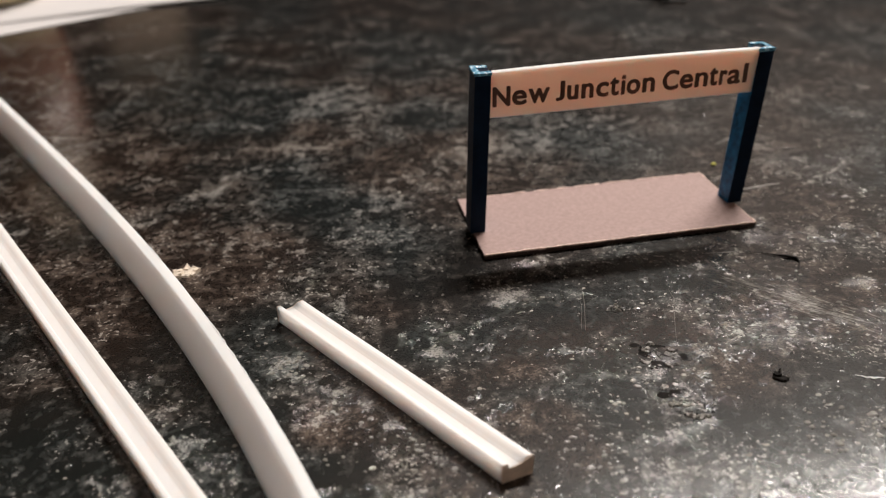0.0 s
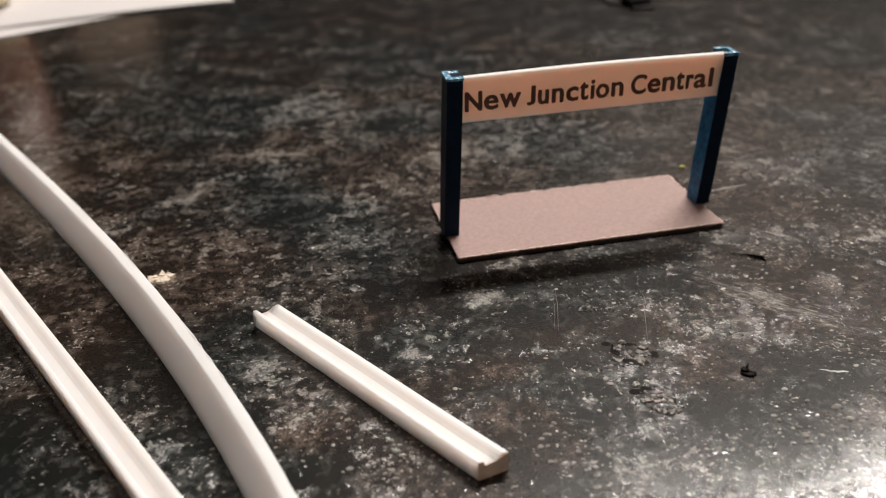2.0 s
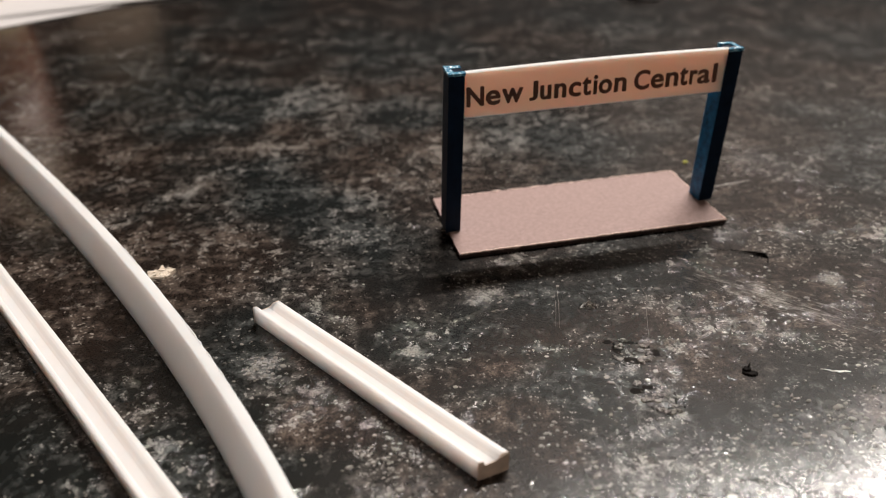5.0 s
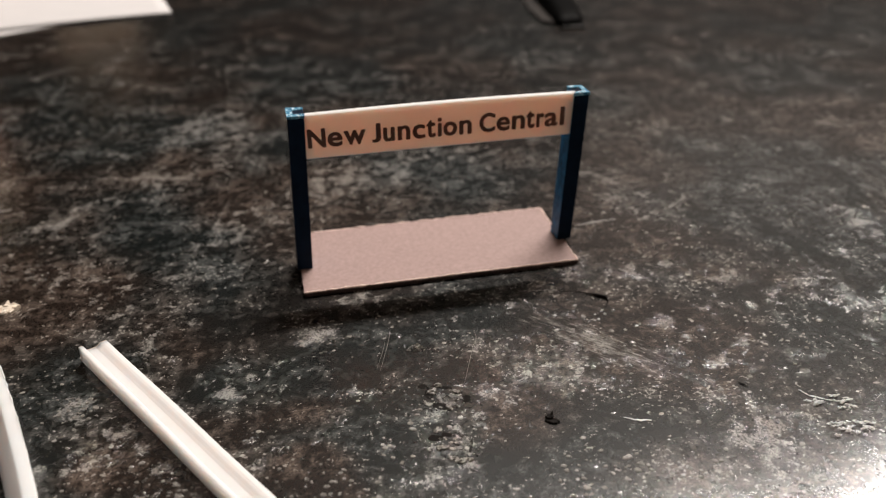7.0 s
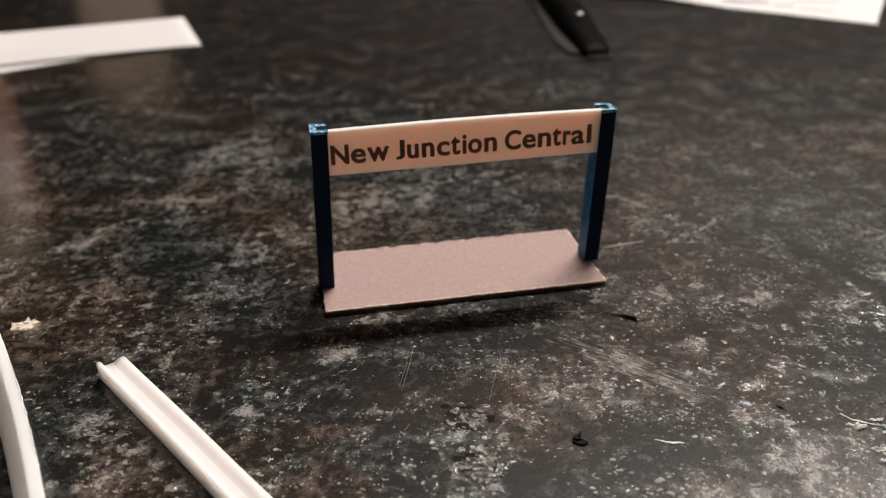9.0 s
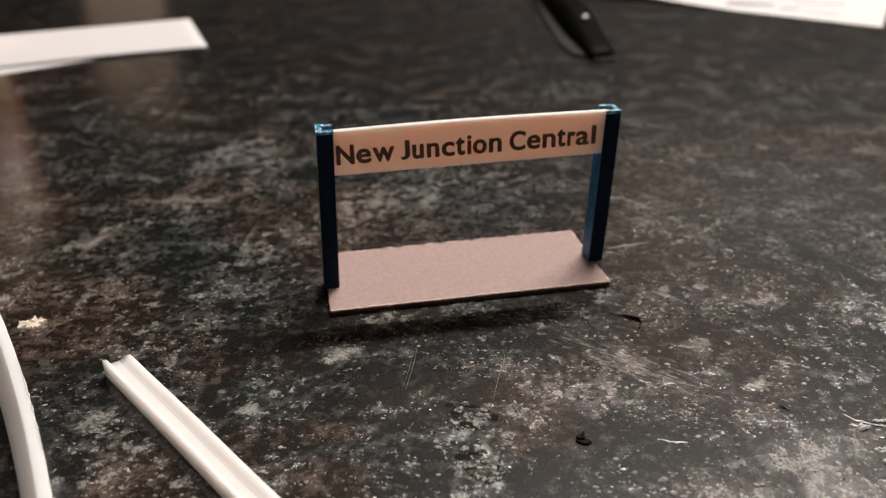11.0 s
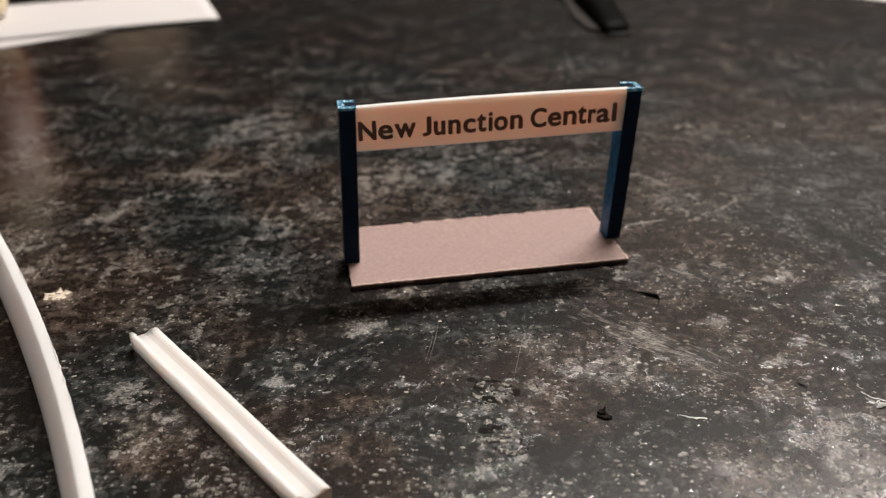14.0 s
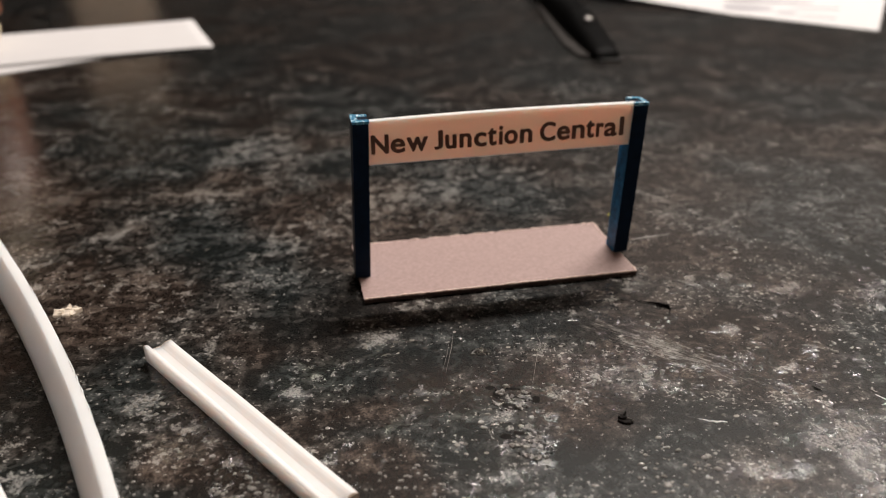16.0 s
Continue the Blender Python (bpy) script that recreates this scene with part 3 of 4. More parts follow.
sheet("paper_sheet", ((-70, 266), (-98, 296), (-215, 188.6), (-187, 158.6)), lambda s, t: 0.02 + 0.3 * s * (1 - t), 24, 8,
      "creased white paper lying flat under a folded sheet", "paper", "white papers")
smooth(sheet("paper_sheet", ((-57.8, 264), (-78.5, 313), (-225, 245), (-205.7, 193)),
             lambda s, t: 0.2 + 0.45 * math.sin(math.pi * min(1.0, s * 2.2)) * (1 - t) + 0.5 * s, 40, 10,
             "folded white paper strip with a lifted front edge", "paper", "white papers"))
printed = sheet("printed_sheet", ((167.3, 281.8), (237, 414.5), (137, 498), (67, 365)), lambda s, t: 0.02 + 0.12 * math.sin(5 * s) ** 2 + 6.6 * max(0.0, s - 0.4), 30, 10,
                "white paper printed with faint grey lines", "paper", "white papers")
def lift(p):
    """How high the printed sheet lies under the point p."""
    along = (167.3 - p.x) * 0.77 + (p.y - 281.8) * 0.64
    return 0.10 + 6.6 * max(0.0, along / 130.3 - 0.4)


# rows of print: each a bar from one end to the other, thick in mm
for ax, ay, bx, by, thick in ((129, 330.0, 146.2, 325.2, 6.0), (145.6, 318.4, 152.2, 316.2, 4.0), (155.2, 328.5, 173.0, 324.9, 2.4), (152, 312.2, 162.7, 304.7, 1.6), (134, 345, 168, 340, 3.0)):
    a, b = Vector((ax, ay, 0)), Vector((bx, by, 0))
    side = Vector((a.y - b.y, b.x - a.x, 0)).normalized() * thick / 2
    bm = bmesh.new()
    quad = (a - side, b - side, b + side, a + side)
    lo = [bm.verts.new((p.x * MM, p.y * MM, lift(p) * MM)) for p in quad]
    hi = [bm.verts.new((p.x * MM, p.y * MM, (lift(p) + 0.2) * MM)) for p in quad]
    bm.faces.new(hi)
    bm.faces.new(lo[::-1])
    for i in range(4):
        bm.faces.new((lo[i], lo[(i + 1) % 4], hi[(i + 1) % 4], hi[i]))
    part("printed_line", bm, GREY_INK, printed, "faint grey printed line")


# ---- the black craft knife at the back ----
def craft_knife():
    knife = tagged(new("craft_knife"), "black plastic craft knife handle with a metal rivet", "craft knife")
    bm = bmesh.new()
    rings = []
    for s in [k / 24 for k in range(25)]:
        cx, cy = 66.6 - 6.5 * s, 240.2 + 150.0 * s
        w = (4.3 + 1.2 * min(1, s * 4)) * (0.8 if s == 0 else 1)
        h = (2.4 + 4.8 * min(1, s * 3.0)) * (0.7 if s == 0 else 1)
        sec = [(-1, 0.0), (1, 0.0), (1.0, 0.55), (0.78, 0.92), (0.3, 1.0), (-0.3, 1.0), (-0.78, 0.92), (-1.0, 0.55)]
        rings.append([bm.verts.new(((cx + w * a) * MM, (cy + 1.2 * a) * MM, (h * b + 0.02) * MM)) for a, b in sec])
    for a, b in zip(rings, rings[1:]):
        for k in range(8):
            bm.faces.new((a[k], a[(k + 1) % 8], b[(k + 1) % 8], b[k]))
    bm.faces.new(rings[0])
    bm.faces.new(rings[-1][::-1])
    smooth(part("handle", bm, BLACK, knife))
    # an added flat strip that draws the sheen along one side of the handle
    bm = bmesh.new()
    low, high = [], []
    for x, y in ((58.4, 246.6), (63.0, 243.0), (61.5, 262.0), (60.6, 300.0), (58.6, 345.0), (55.6, 345.0), (55.3, 300.0), (56.2, 262.0)):
        low.append(bm.verts.new((x * MM, y * MM, 0.05 * MM)))
        high.append(bm.verts.new((x * MM, y * MM, 0.75 * MM)))
    bm.faces.new(low[::-1])
    bm.faces.new(high)
    for k in range(8):
        bm.faces.new((low[k], low[(k + 1) % 8], high[(k + 1) % 8], high[k]))
    part("sheen_strip", bm, SIDE_SHEEN, knife, "added grey-brown strip for the sheen along the handle")
    bm = bmesh.new()
    lathe(bm, [(1.5, 0.0), (1.5, 0.25), (1.0, 0.5)], 20)
    r = part("rivet", bm, STEEL, knife, "pale metal rivet")
    r.location = (65.3 * MM, 274 * MM, 6.5 * MM)
    bm = bmesh.new()
    box(bm, (62.8, 238.6, 0.05), (70.4, 241.4, 0.9), 0.4)
    part("end_plate", bm, SMOKE, knife, "dull black end piece")
    return knife


craft_knife()


# ---- the small bottle standing on the papers ----
bottle = tagged(new("bottle"), "small cream bottle with a russet band above its rounded foot", "bottle")
bottle.location = (-143.0 * MM, 262 * MM, 1.3 * MM)
bm = bmesh.new()
lathe(bm, [(13.2, 0), (15.2, 1.4), (16.0, 4.6), (15.4, 7.8), (13.6, 9.2)], 48)
smooth(part("base", bm, CREAM, bottle))
bm = bmesh.new()
lathe(bm, [(13.6, 9.2), (17.4, 9.6), (17.6, 10.4), (17.6, 47), (15.0, 47.4)], 48)
smooth(part("label_band", bm, RUSSET, bottle, "russet label band"))
bm = bmesh.new()
lathe(bm, [(15.0, 47.4), (15.2, 48), (15.2, 58), (12, 63), (7, 65), (7, 73), (6, 74)], 48)
smooth(part("body", bm, CREAM, bottle))


# ---- a tan carton far back on the worktop, mirrored in its gloss ----
carton = tagged(new("carton"), "upright tan card carton at the back of the worktop", "carton")
carton.matrix_basis = pose(-0.3013, 0.801, 0, 0, 0, 28)
bm = bmesh.new()
box(bm, (-35, -20, 0), (35, 20, 164), 1.0)
part("body", bm, TAN, carton)
for side in (-1, 1):
    bm = bmesh.new()
    box(bm, (-34.5, -19.5 if side < 0 else 0.4, 164.1), (34.5, -0.4 if side < 0 else 19.5, 165.0), 0.2)
    part("flap", bm, TAN, carton)


# ---- crumbs, flakes and scratches ----
def crumb(name, at, size, mat, label, category, seed, turn=0.0, jag=0.4):
    bm = bmesh.new()
    lump(bm, size, seed, jag)
    ob = tagged(finish(name, bm, mat), label, category)
    ob.matrix_basis = pose(at[0] * MM, at[1] * MM, 0, 0, 0, turn)
    return ob




def shards(bm, count, spread, seed, big=0.75):
    """Torn flat shards that overlap."""
    rnd = random.Random(seed)
    for k in range(count):
        c = Vector((rnd.uniform(-spread, spread), rnd.uniform(-0.9, 0.9) * spread, 0))
        pts = []
        for j in range(5):
            a = 2 * math.pi * j / 5 + rnd.uniform(-0.4, 0.4)
            r = rnd.uniform(0.3 * big, big)
            pts.append(c + Vector((r * math.cos(a), 0.8 * r * math.sin(a), 0)))
        lo = [bm.verts.new((p.x * MM, p.y * MM, 0.0)) for p in pts]
        hi = [bm.verts.new((p.x * MM, p.y * MM, (0.1 + rnd.uniform(0.0, 0.35)) * MM)) for p in pts]
        bm.faces.new(lo[::-1])
        top = bm.verts.new((c.x * MM, c.y * MM, 0.3 * MM))
        for j in range(5):
            i = (j + 1) % 5
            bm.faces.new((lo[j], lo[i], hi[i], hi[j]))
            bm.faces.new((hi[j], hi[i], top))


def ragged_plate(bm, x, y, rx, ry, turn, thick, seed, slot, low=0.0):
    """An uneven flake with a broken outline: half widths and thickness in mm, turn in degrees."""
    n = 22
    c, d = math.cos(radians(turn)), math.sin(radians(turn))
    rings = []
    for shrink, z in ((1.0, low), (0.97, low + 0.75 * thick), (0.82, low + thick)):
        ring = []
        for k in range(n):
            a = 2 * math.pi * k / n
            e = Vector((1.6 * math.cos(a), 1.6 * math.sin(a), seed * 3.7))
            q = shrink * (1 + 0.38 * noise.noise(e) + 0.22 * noise.noise(e * 3.1))
            px, py = rx * q * math.cos(a), ry * q * math.sin(a)
            up = z if z == low else z + 0.35 * thick * noise.noise(e * 2.3)
            ring.append(bm.verts.new(((x + px * c - py * d) * MM, (y + px * d + py * c) * MM, up * MM)))
        rings.append(ring)
    tip = bm.verts.new((x * MM, y * MM, (low + 0.85 * thick) * MM))
    faces = [bm.faces.new(rings[0][::-1])]
    for a, b in zip(rings, rings[1:]):
        faces += [bm.faces.new((a[k], a[(k + 1) % n], b[(k + 1) % n], b[k])) for k in range(n)]
    faces += [bm.faces.new((rings[2][k], rings[2][(k + 1) % n], tip)) for k in range(n)]
    for f in faces:
        f.material_index = slot


def wood_crumb():
    bm = bmesh.new()
    shards(bm, 11, 0.9, 14, 0.9)
    for v in bm.verts:
        v.co.x *= 1.4
        v.co.y *= 1.1
        v.co.z *= 1.4
    ob = tagged(finish("wood_crumb", bm, CRUMB), "pale jagged wooden crumb lying on the worktop", "crumb")
    ob.matrix_basis = pose(-34.3 * MM, 93.7 * MM, 0, 0, 0, 20)


wood_crumb()


def black_flake():
    """A torn flake with a ragged rim and a tongue that stands up."""
    bm = bmesh.new()
    ragged_plate(bm, 0, 0, 0.85, 0.5, 0, 0.3, 3, 0)
    ragged_plate(bm, -0.35, 0.2, 0.5, 0.35, 30, 0.3, 5, 0, 0.2)
    tube(bm, [(-0.1, 0.25, 0.2), (-0.2, 0.55, 0.5), (-0.15, 0.75, 0.85)], [0.25, 0.17, 0.05], 5)
    rnd = random.Random(4)
    for k in range(9):
        f = k / 8
        ragged_plate(bm, -0.95 + 1.8 * f, 0.42 - 0.1 * math.sin(5 * f) - 0.25 * f, rnd.uniform(0.05, 0.11), rnd.uniform(0.04, 0.08), rnd.uniform(-30, 30), 0.12, 20 + k, 1, 0.25)
    ob = tagged(finish("black_flake", bm, [TAR, LIP]), "jagged black flake with a pale crumbly rim on the worktop", "flake")
    ob.matrix_basis = pose(37.0 * MM, 69.2 * MM, 0, 0, 0, -28)
    return ob


black_flake()
crumb("yellow_fleck", (45.8, 125.4), (0.9, 0.9, 0.4), MOSS, "tiny yellow-green fleck on the worktop", "fleck", 9)

def thin_piece(name, points, radii, mat, label, category):
    bm = bmesh.new()
    tube(bm, points, radii, 5)
    return tagged(finish(name, bm, mat), label, category)


thin_piece("dark_sliver", [(60.1, 75.3, 0.1), (60.5, 74.9, 0.12), (61.0, 74.4, 0.1)], [0.04, 0.10, 0.03], TAR, "short dark sliver lying on the worktop", "sliver")
thin_piece("dark_hair", [(65.3, 88.4, 0.05), (64.9, 87.0, 0.1), (64.2, 86.2, 0.1), (63.1, 85.5, 0.05)], [0.02, 0.04, 0.04, 0.02], TAR, "fine dark bristle lying on the worktop", "bristle")

bm = bmesh.new()
tube(bm, [(41.3, 96.1, 0.04), (44.0, 95.8, 0.08), (45.4, 95.2, 0.18), (46.8, 94.6, 0.26), (48.0, 94.0, 0.24), (48.1, 93.2, 0.15), (47.1, 91.0, 0.08), (45.4, 88.8, 0.05)], [0.02, 0.03, 0.08, 0.2, 0.24, 0.08, 0.04, 0.02])
tagged(finish("black_curl", bm, TAR), "thin black curl of swarf on the worktop", "swarf")


def shaving(points, radii):
    bm = bmesh.new()
    rnd = random.Random(int(points[0][0] * 100 + points[0][1] * 7))
    fine, thick = [], []
    for k in range(len(points) - 1):
        a, b = Vector(points[k]), Vector(points[k + 1])
        for m in range(5):
            f = m / 5
            fine.append(a.lerp(b, f) + Vector((rnd.uniform(-0.06, 0.06), rnd.uniform(-0.09, 0.09), rnd.uniform(0.0, 0.12))))
            thick.append((radii[k] * (1 - f) + radii[k + 1] * f) * rnd.uniform(0.55, 1.35))
    tube(bm, fine, thick, 6)
    for v in bm.verts:
        v.co.z = max(0.0, v.co.z * 0.5)
    return tagged(finish("plastic_shaving", bm, THIN_STYRENE), "curled white plastic shaving on the worktop", "plastic shaving", "white plastic shavings")


def shaving_heap(x, y, count, seed):
    """Short torn shavings that lie tangled together."""
    rnd = random.Random(seed)
    bm = bmesh.new()
    for k in range(count):
        cx, cy = x + rnd.uniform(-2.6, 2.6), y + rnd.uniform(-1.1, 1.1)
        turn, length, bend = rnd.gauss(-0.1, 0.3), rnd.uniform(0.3, 1.3), rnd.uniform(-0.3, 0.3)
        pts, rad = [], []
        for i in range(8):
            f = i / 7 - 0.5
            px, py = length * f, bend * (0.25 - f * f) + rnd.uniform(-0.05, 0.05)
            pts.append((cx + px * math.cos(turn) - py * math.sin(turn), cy + px * math.sin(turn) + py * math.cos(turn), 0.12 + rnd.uniform(0.0, 0.25)))
            rad.append((0.03 + 0.09 * math.cos(math.pi * f)) * rnd.uniform(0.5, 1.3))
        tube(bm, pts, rad, 5)
    for v in bm.verts:
        v.co.z = max(0.0, v.co.z)
    return tagged(finish("plastic_shaving", bm, THIN_STYRENE), "tangled torn white plastic shavings on the worktop", "plastic shaving", "white plastic shavings")


shaving([(66.6, 73.8, 0.1), (67.4, 72.6, 0.25), (69.0, 71.8, 0.3), (71.2, 71.4, 0.2)], [0.05, 0.11, 0.1, 0.04])
shaving_heap(69.4, 71.4, 24, 3)
shaving_heap(69.8, 66.8, 24, 8)
shaving([(45.1, 69.5, 0.05), (46.6, 69.0, 0.15), (48.6, 68.9, 0.08)], [0.05, 0.16, 0.05])


def dots_mesh(name, spots, mat, label, seed, radii, rise, dent):
    """Tiny raised dots, each a low ring with a dent in its top."""
    rnd = random.Random(seed)
    verts, faces = [], []
    ring = [(math.cos(2 * math.pi * k / 8), math.sin(2 * math.pi * k / 8)) for k in range(8)]
    for x, y in spots:
        r = rnd.choice(radii) * rnd.uniform(0.8, 1.25)
        h = r * rnd.uniform(*rise)
        ax, ay, turn = rnd.uniform(0.8, 1.6), rnd.uniform(0.75, 1.1), rnd.uniform(-0.6, 0.6)
        n = len(verts)
        for scale, z in ((1.0, -0.01), (0.78, 0.9 * h), (0.45, 0.8 * h)):
            for c, d in ring:
                px, py = c * r * ax * scale, d * r * ay * scale
                verts.append(((x + px * math.cos(turn) - py * math.sin(turn)) * MM, (y + px * math.sin(turn) + py * math.cos(turn)) * MM, z * MM))
        verts.append((x * MM, y * MM, dent * h * MM))
        for row in (0, 8):
            for k in range(8):
                k2 = (k + 1) % 8
                faces.append((n + row + k, n + row + k2, n + row + 8 + k2, n + row + 8 + k))
        for k in range(8):
            faces.append((n + 16 + k, n + 16 + (k + 1) % 8, n + 24))
    me = bpy.data.meshes.new(name)
    me.from_pydata(verts, [], faces)
    me.materials.append(mat)
    ob = new(name, me)
    ob.parent = worktop
    return tagged(smooth(ob), label, kind="stuff")


def blisters():
    """Raised dots all over the laminate, and thicker clusters of small bubbles."""
    rnd = random.Random(21)
    spots, bubbles = [], []
    while len(spots) < 3000:
        x, y = rnd.uniform(-75, 105), rnd.uniform(38, 170)
        here = noise.noise(Vector((x * 0.16, y * 0.16, 3.3))) + 0.6 * noise.noise(Vector((x * 0.5, y * 0.5, 7.7)))
        if here > rnd.uniform(0.25, 0.75):
            spots.append((x, y))
    # place, spread and number of each cluster
    for cx, cy, wide, number in ((-2, 57.6, 2.3, 74), (-8, 61, 3, 22), (-17, 73, 1.5, 30), (13, 60, 2.2, 30), (17, 57.5, 1.6, 26), (25.5, 69, 3.5, 24),
                                 (33, 73.5, 1, 10), (38, 62, 2.2, 30), (44, 61.5, 1.2, 20), (48.7, 61.7, 2.2, 44), (66.6, 99, 1.6, 24), (66, 84, 3, 36),
                                 (8, 86.4, 1.4, 24), (44, 84, 5, 50), (55, 70, 7, 40)):
        bubbles += [(rnd.gauss(cx, wide), rnd.gauss(cy, wide)) for k in range(number)]
    dots_mesh("laminate_blisters", spots, GLOSSY, "tiny raised glossy dots in the laminate", 5, (0.08, 0.10, 0.12, 0.16, 0.24), (0.14, 0.30), 0.35)
    dots_mesh("laminate_bubbles", bubbles, RINGED, "clusters of small pale ring-shaped bubbles in the laminate", 6, (0.13, 0.17, 0.22, 0.27), (0.35, 0.6), 0.1)


blisters()


def pitted_patch(cx, cy, rx, ry, deep, seed):
    """A broken blister in the laminate: a ragged broken rim with small crumbs along it."""
    rnd = random.Random(seed)
    bm = bmesh.new()
    turns = int(16 * (rx + ry))

    def rim(k):
        a = 2 * math.pi * k / turns
        c, n = (math.cos(a), math.sin(a)), Vector((1.3 * math.cos(a), 1.3 * math.sin(a), seed * 1.7))
        q = 0.75 + 0.45 * noise.noise(n) + 0.16 * noise.noise(n * 4)
        return (cx + rx * q * c[0], cy + ry * q * c[1], 0.02)

    arc = []
    for k in range(turns + 1):
        keep = noise.noise(Vector((k * 0.11, seed * 2.3, 1.0))) > -0.1
        if keep:
            arc.append(k)
        if (not keep or k == turns) and len(arc) > 3:
            tube(bm, [rim(m) for m in arc], [max(0.05, 0.10 + 1.3 * deep * (0.5 + noise.noise(Vector((m * 0.5, seed, 2))))) * math.sin(math.pi * (i + 0.5) / len(arc)) ** 0.5 for i, m in enumerate(arc)], 6)
        if not keep:
            arc = []
    for f in bm.faces:
        f.material_index = 1
    for k in range(int(16 * (rx + ry))):
        px, py, pz = rim(rnd.uniform(0, turns))
        pull = rnd.uniform(0.35, 1.05) if k % 3 else rnd.uniform(0.9, 1.08)
        px, py = cx + (px - cx) * pull, cy + (py - cy) * pull
        r = rnd.uniform(0.08, 0.3)
        ret = bmesh.ops.create_icosphere(bm, subdivisions=1, radius=1.0)
        turn = rnd.uniform(0, 3.1)
        off = Vector((rnd.uniform(0, 30), rnd.uniform(0, 30), 0))
        long = rnd.uniform(1.0, 2.2)
        for v in ret["verts"]:
            m = 1 + 0.6 * noise.noise(v.co * 1.4 + off)
            x, y, z = v.co.x * r * long * m, v.co.y * r * 0.7 * m, max(-0.05, v.co.z * 0.9 * deep * m)
            v.co = Vector((px + x * math.cos(turn) - y * math.sin(turn), py + x * math.sin(turn) + y * math.cos(turn), z)) * MM
    return part("chipped_patch", bm, [WORN, PIT], worktop, "ragged chipped blister in the laminate")




def broken_blister(x, y, pieces, seed):
    """A burst blister: flat dark plates paint hollow shade, beside grey plates, pale broken lips and painted
    highlights.
    """
    bm = bmesh.new()
    rnd = random.Random(seed)
    for k, (dx, dy, rx, ry, turn, tone) in enumerate(pieces):
        if tone == 0:
            ragged_plate(bm, x + dx, y + dy, rx, ry, turn, 0.02, seed + k, 0)
            continue
        for m in range(int(8 + 12 * rx * ry)):
            a, q = rnd.uniform(0, 2 * math.pi), rnd.uniform(0.0, 0.9) ** 0.5
            px, py = rx * q * math.cos(a), ry * q * math.sin(a)
            c, d = math.cos(radians(turn)), math.sin(radians(turn))
            r = rnd.uniform(0.10, 0.30)
            ragged_plate(bm, x + dx + px * c - py * d, y + dy + px * d + py * c, r * 1.3, r * 0.8, rnd.uniform(0, 180), rnd.uniform(0.05, 0.13) * tone, seed + 9 * k + m, tone if rnd.random() < 0.75 else 3 - tone)
    for k in range(26):
        a, q = rnd.uniform(0, 2 * math.pi), rnd.uniform(0.5, 1.15)
        ragged_plate(bm, x + 2.7 * q * math.cos(a), y + 2.2 * q * math.sin(a), rnd.uniform(0.06, 0.17), rnd.uniform(0.05, 0.12), rnd.uniform(0, 180), 0.1, seed + 50 + k, rnd.choice((0, 1, 2)))
    return part("chipped_patch", bm, [HOLLOW_SHADE, CRUST, LIP], worktop, "burst blister in the laminate with painted hollow shade, pale lips and highlights")


broken_blister(25.1, 73.4, ((-2.55, 2.2, 0.55, 0.4, 0, 0), (-1.8, 0.6, 0.45, 0.95, 25, 0), (-0.5, -1.4, 1.0, 0.6, -20, 0), (-0.1, 2.0, 0.9, 0.28, -8, 0), (2.6, -0.1, 0.5, 0.8, 0, 0),
                            (0.75, 0.2, 1.3, 0.85, -10, 1), (-1.5, 1.4, 0.45, 0.7, 20, 2), (-0.7, 2.3, 0.4, 0.22, 0, 2), (1.6, 1.1, 0.65, 0.2, 12, 2), (1.0, -1.5, 0.8, 0.14, 14, 2), (-2.0, -0.9, 0.5, 0.6, 30, 1)), 11)
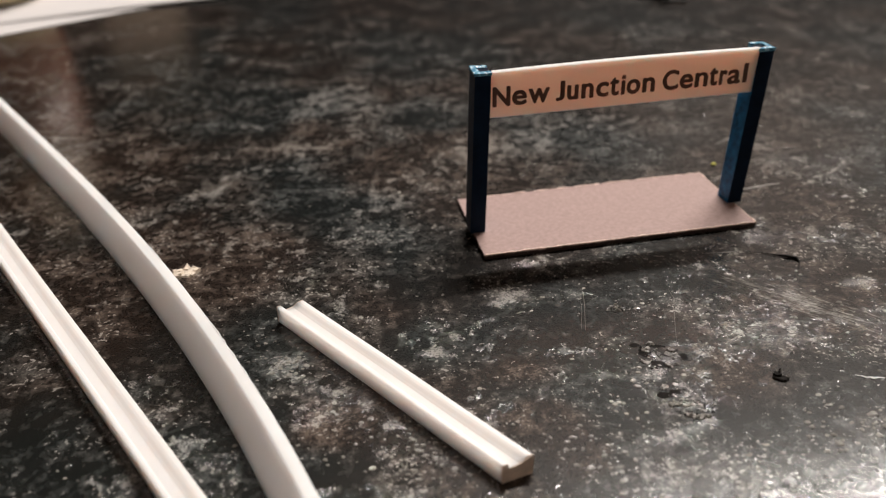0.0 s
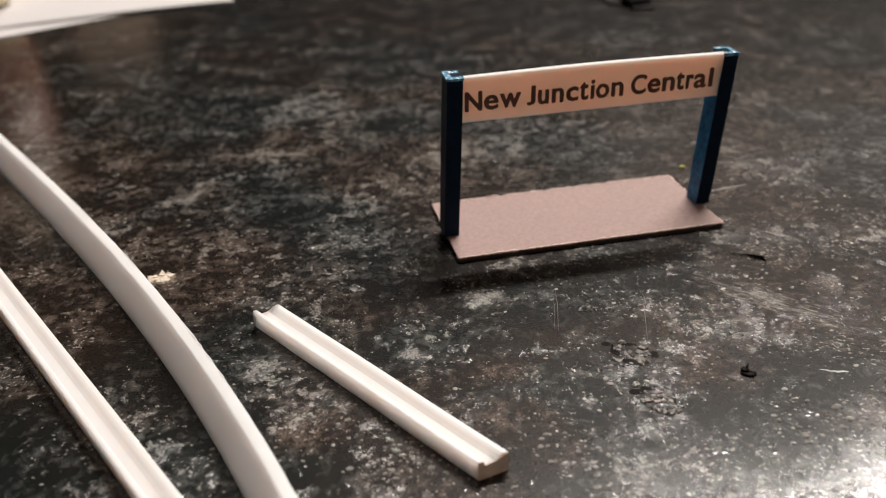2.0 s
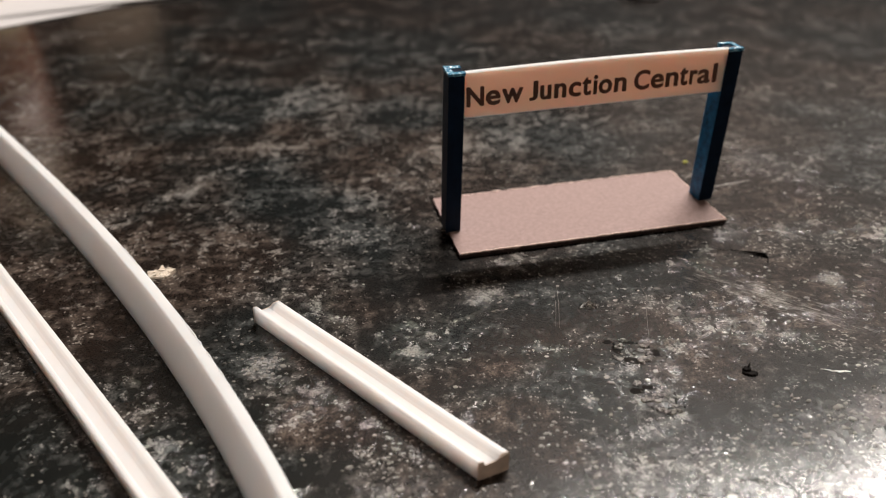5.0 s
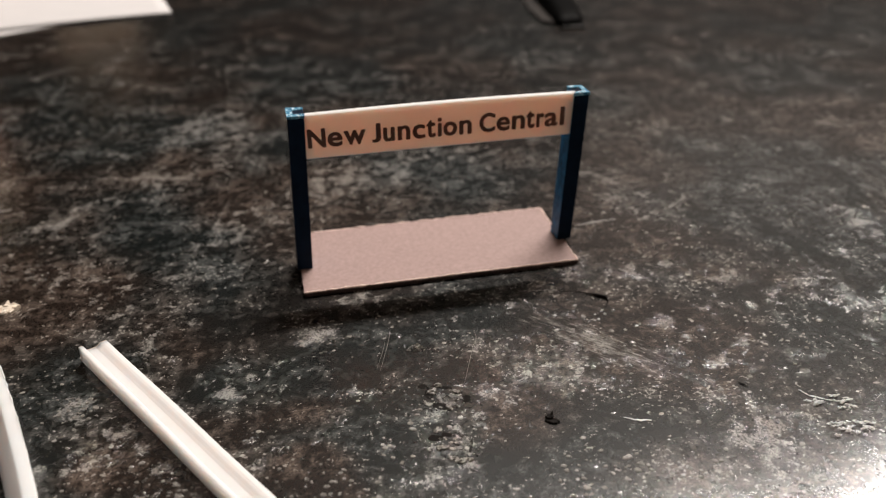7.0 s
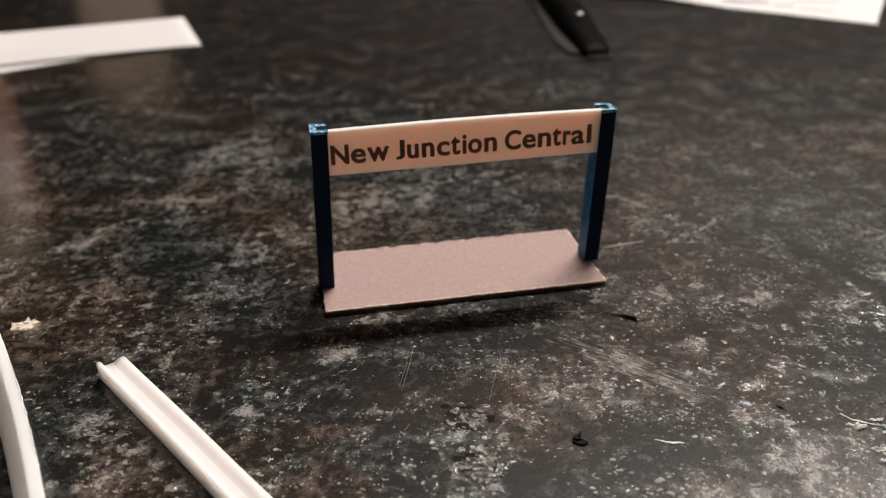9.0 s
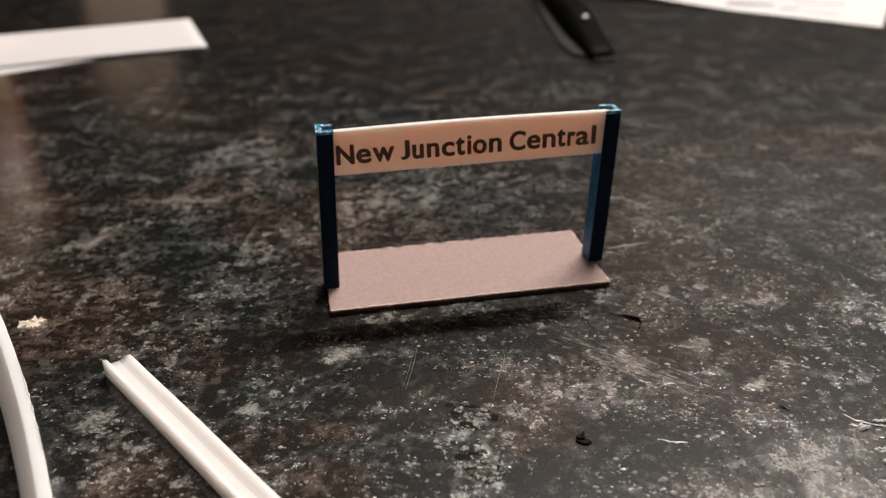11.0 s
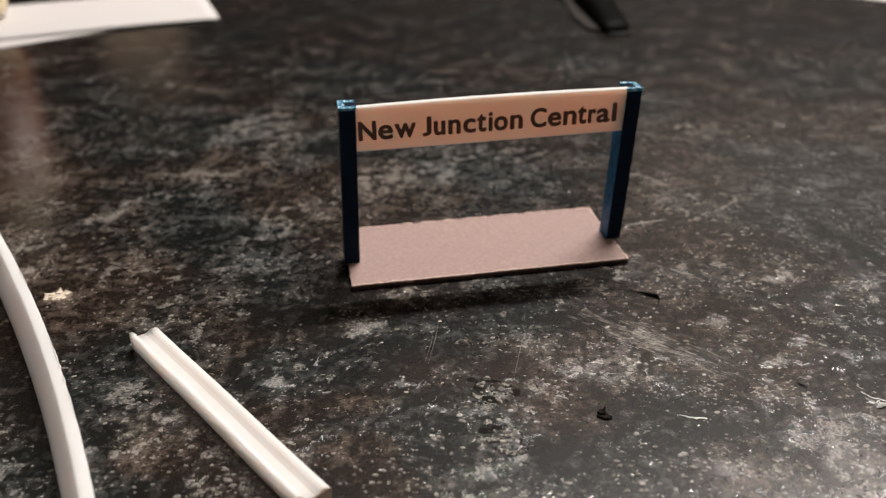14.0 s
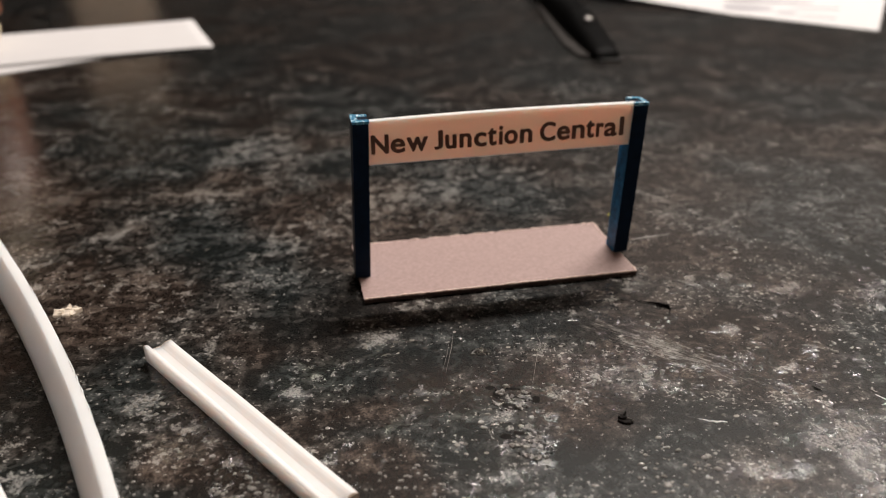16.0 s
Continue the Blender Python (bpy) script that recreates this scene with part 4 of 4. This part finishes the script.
broken_blister(26.3, 65.5, ((-2.2, 1.3, 0.8, 0.55, 0, 0), (-0.9, 1.8, 0.8, 0.3, -15, 0), (1.5, 0.0, 0.22, 0.95, -8, 0), (0.3, 0.1, 1.25, 1.0, -12, 1), (-1.9, 2.5, 0.45, 0.45, 0, 1),
                            (-1.2, -0.3, 0.34, 0.26, 0, 2), (-1.9, -0.3, 0.16, 0.14, 0, 2), (0.7, -2.2, 1.1, 0.26, 10, 2), (-0.5, -1.9, 0.5, 0.2, -20, 2)), 31)
pitted_patch(21.8, 83.2, 1.1, 0.9, 0.25, 9)


def scratch(points, width):
    bm = bmesh.new()
    pts = [Vector((*p, 0)) for p in points]
    up, lo = [], []
    for k, p in enumerate(pts):
        d = (pts[min(k + 1, len(pts) - 1)] - pts[max(k - 1, 0)]).normalized()
        w = width * (0.35 if k in (0, len(pts) - 1) else 1)
        n = Vector((d.y, -d.x, 0)) * w / 2
        up.append([bm.verts.new(((p + n).x * MM, (p + n).y * MM, 0.006 * MM)), bm.verts.new((p.x * MM, p.y * MM, 0.03 * MM)), bm.verts.new(((p - n).x * MM, (p - n).y * MM, 0.006 * MM))])
    for a, b in zip(up, up[1:]):
        bm.faces.new((a[0], a[1], b[1], b[0]))
        bm.faces.new((a[1], a[2], b[2], b[1]))
    return part("scratch", bm, SCRATCH, worktop, "pale raised scratch")


scratch([(18.4, 88.0), (18.1, 84), (17.4, 78.6)], 0.08)
scratch([(17.9, 86.5), (17.6, 83), (17.0, 79.0)], 0.06)
scratch([(29.2, 87.6), (29.5, 85.2), (29.0, 82.5)], 0.08)
scratch([(29.5, 85.6), (28.6, 81.5), (27.6, 76.2)], 0.07)
scratch([(36.0, 96.2), (40, 96.4), (44.8, 95.7)], 0.16)
rnd_s = random.Random(12)
for k in range(5):
    dx, dy = rnd_s.uniform(-1.5, 2.5), rnd_s.uniform(-2.2, 2.2)
    a0, a1 = rnd_s.uniform(0.0, 0.35), rnd_s.uniform(0.6, 1.0)
    ends = [(36 + dx + 16 * f, 88 + dy - 8 * f + 0.4 * math.sin(3 * f + k)) for f in (a0, (a0 + a1) / 2, a1)]
    scratch(ends, rnd_s.uniform(0.08, 0.22))
scratch([(47.6, 115.8), (50.5, 116.8), (54.2, 117.8)], 0.5)
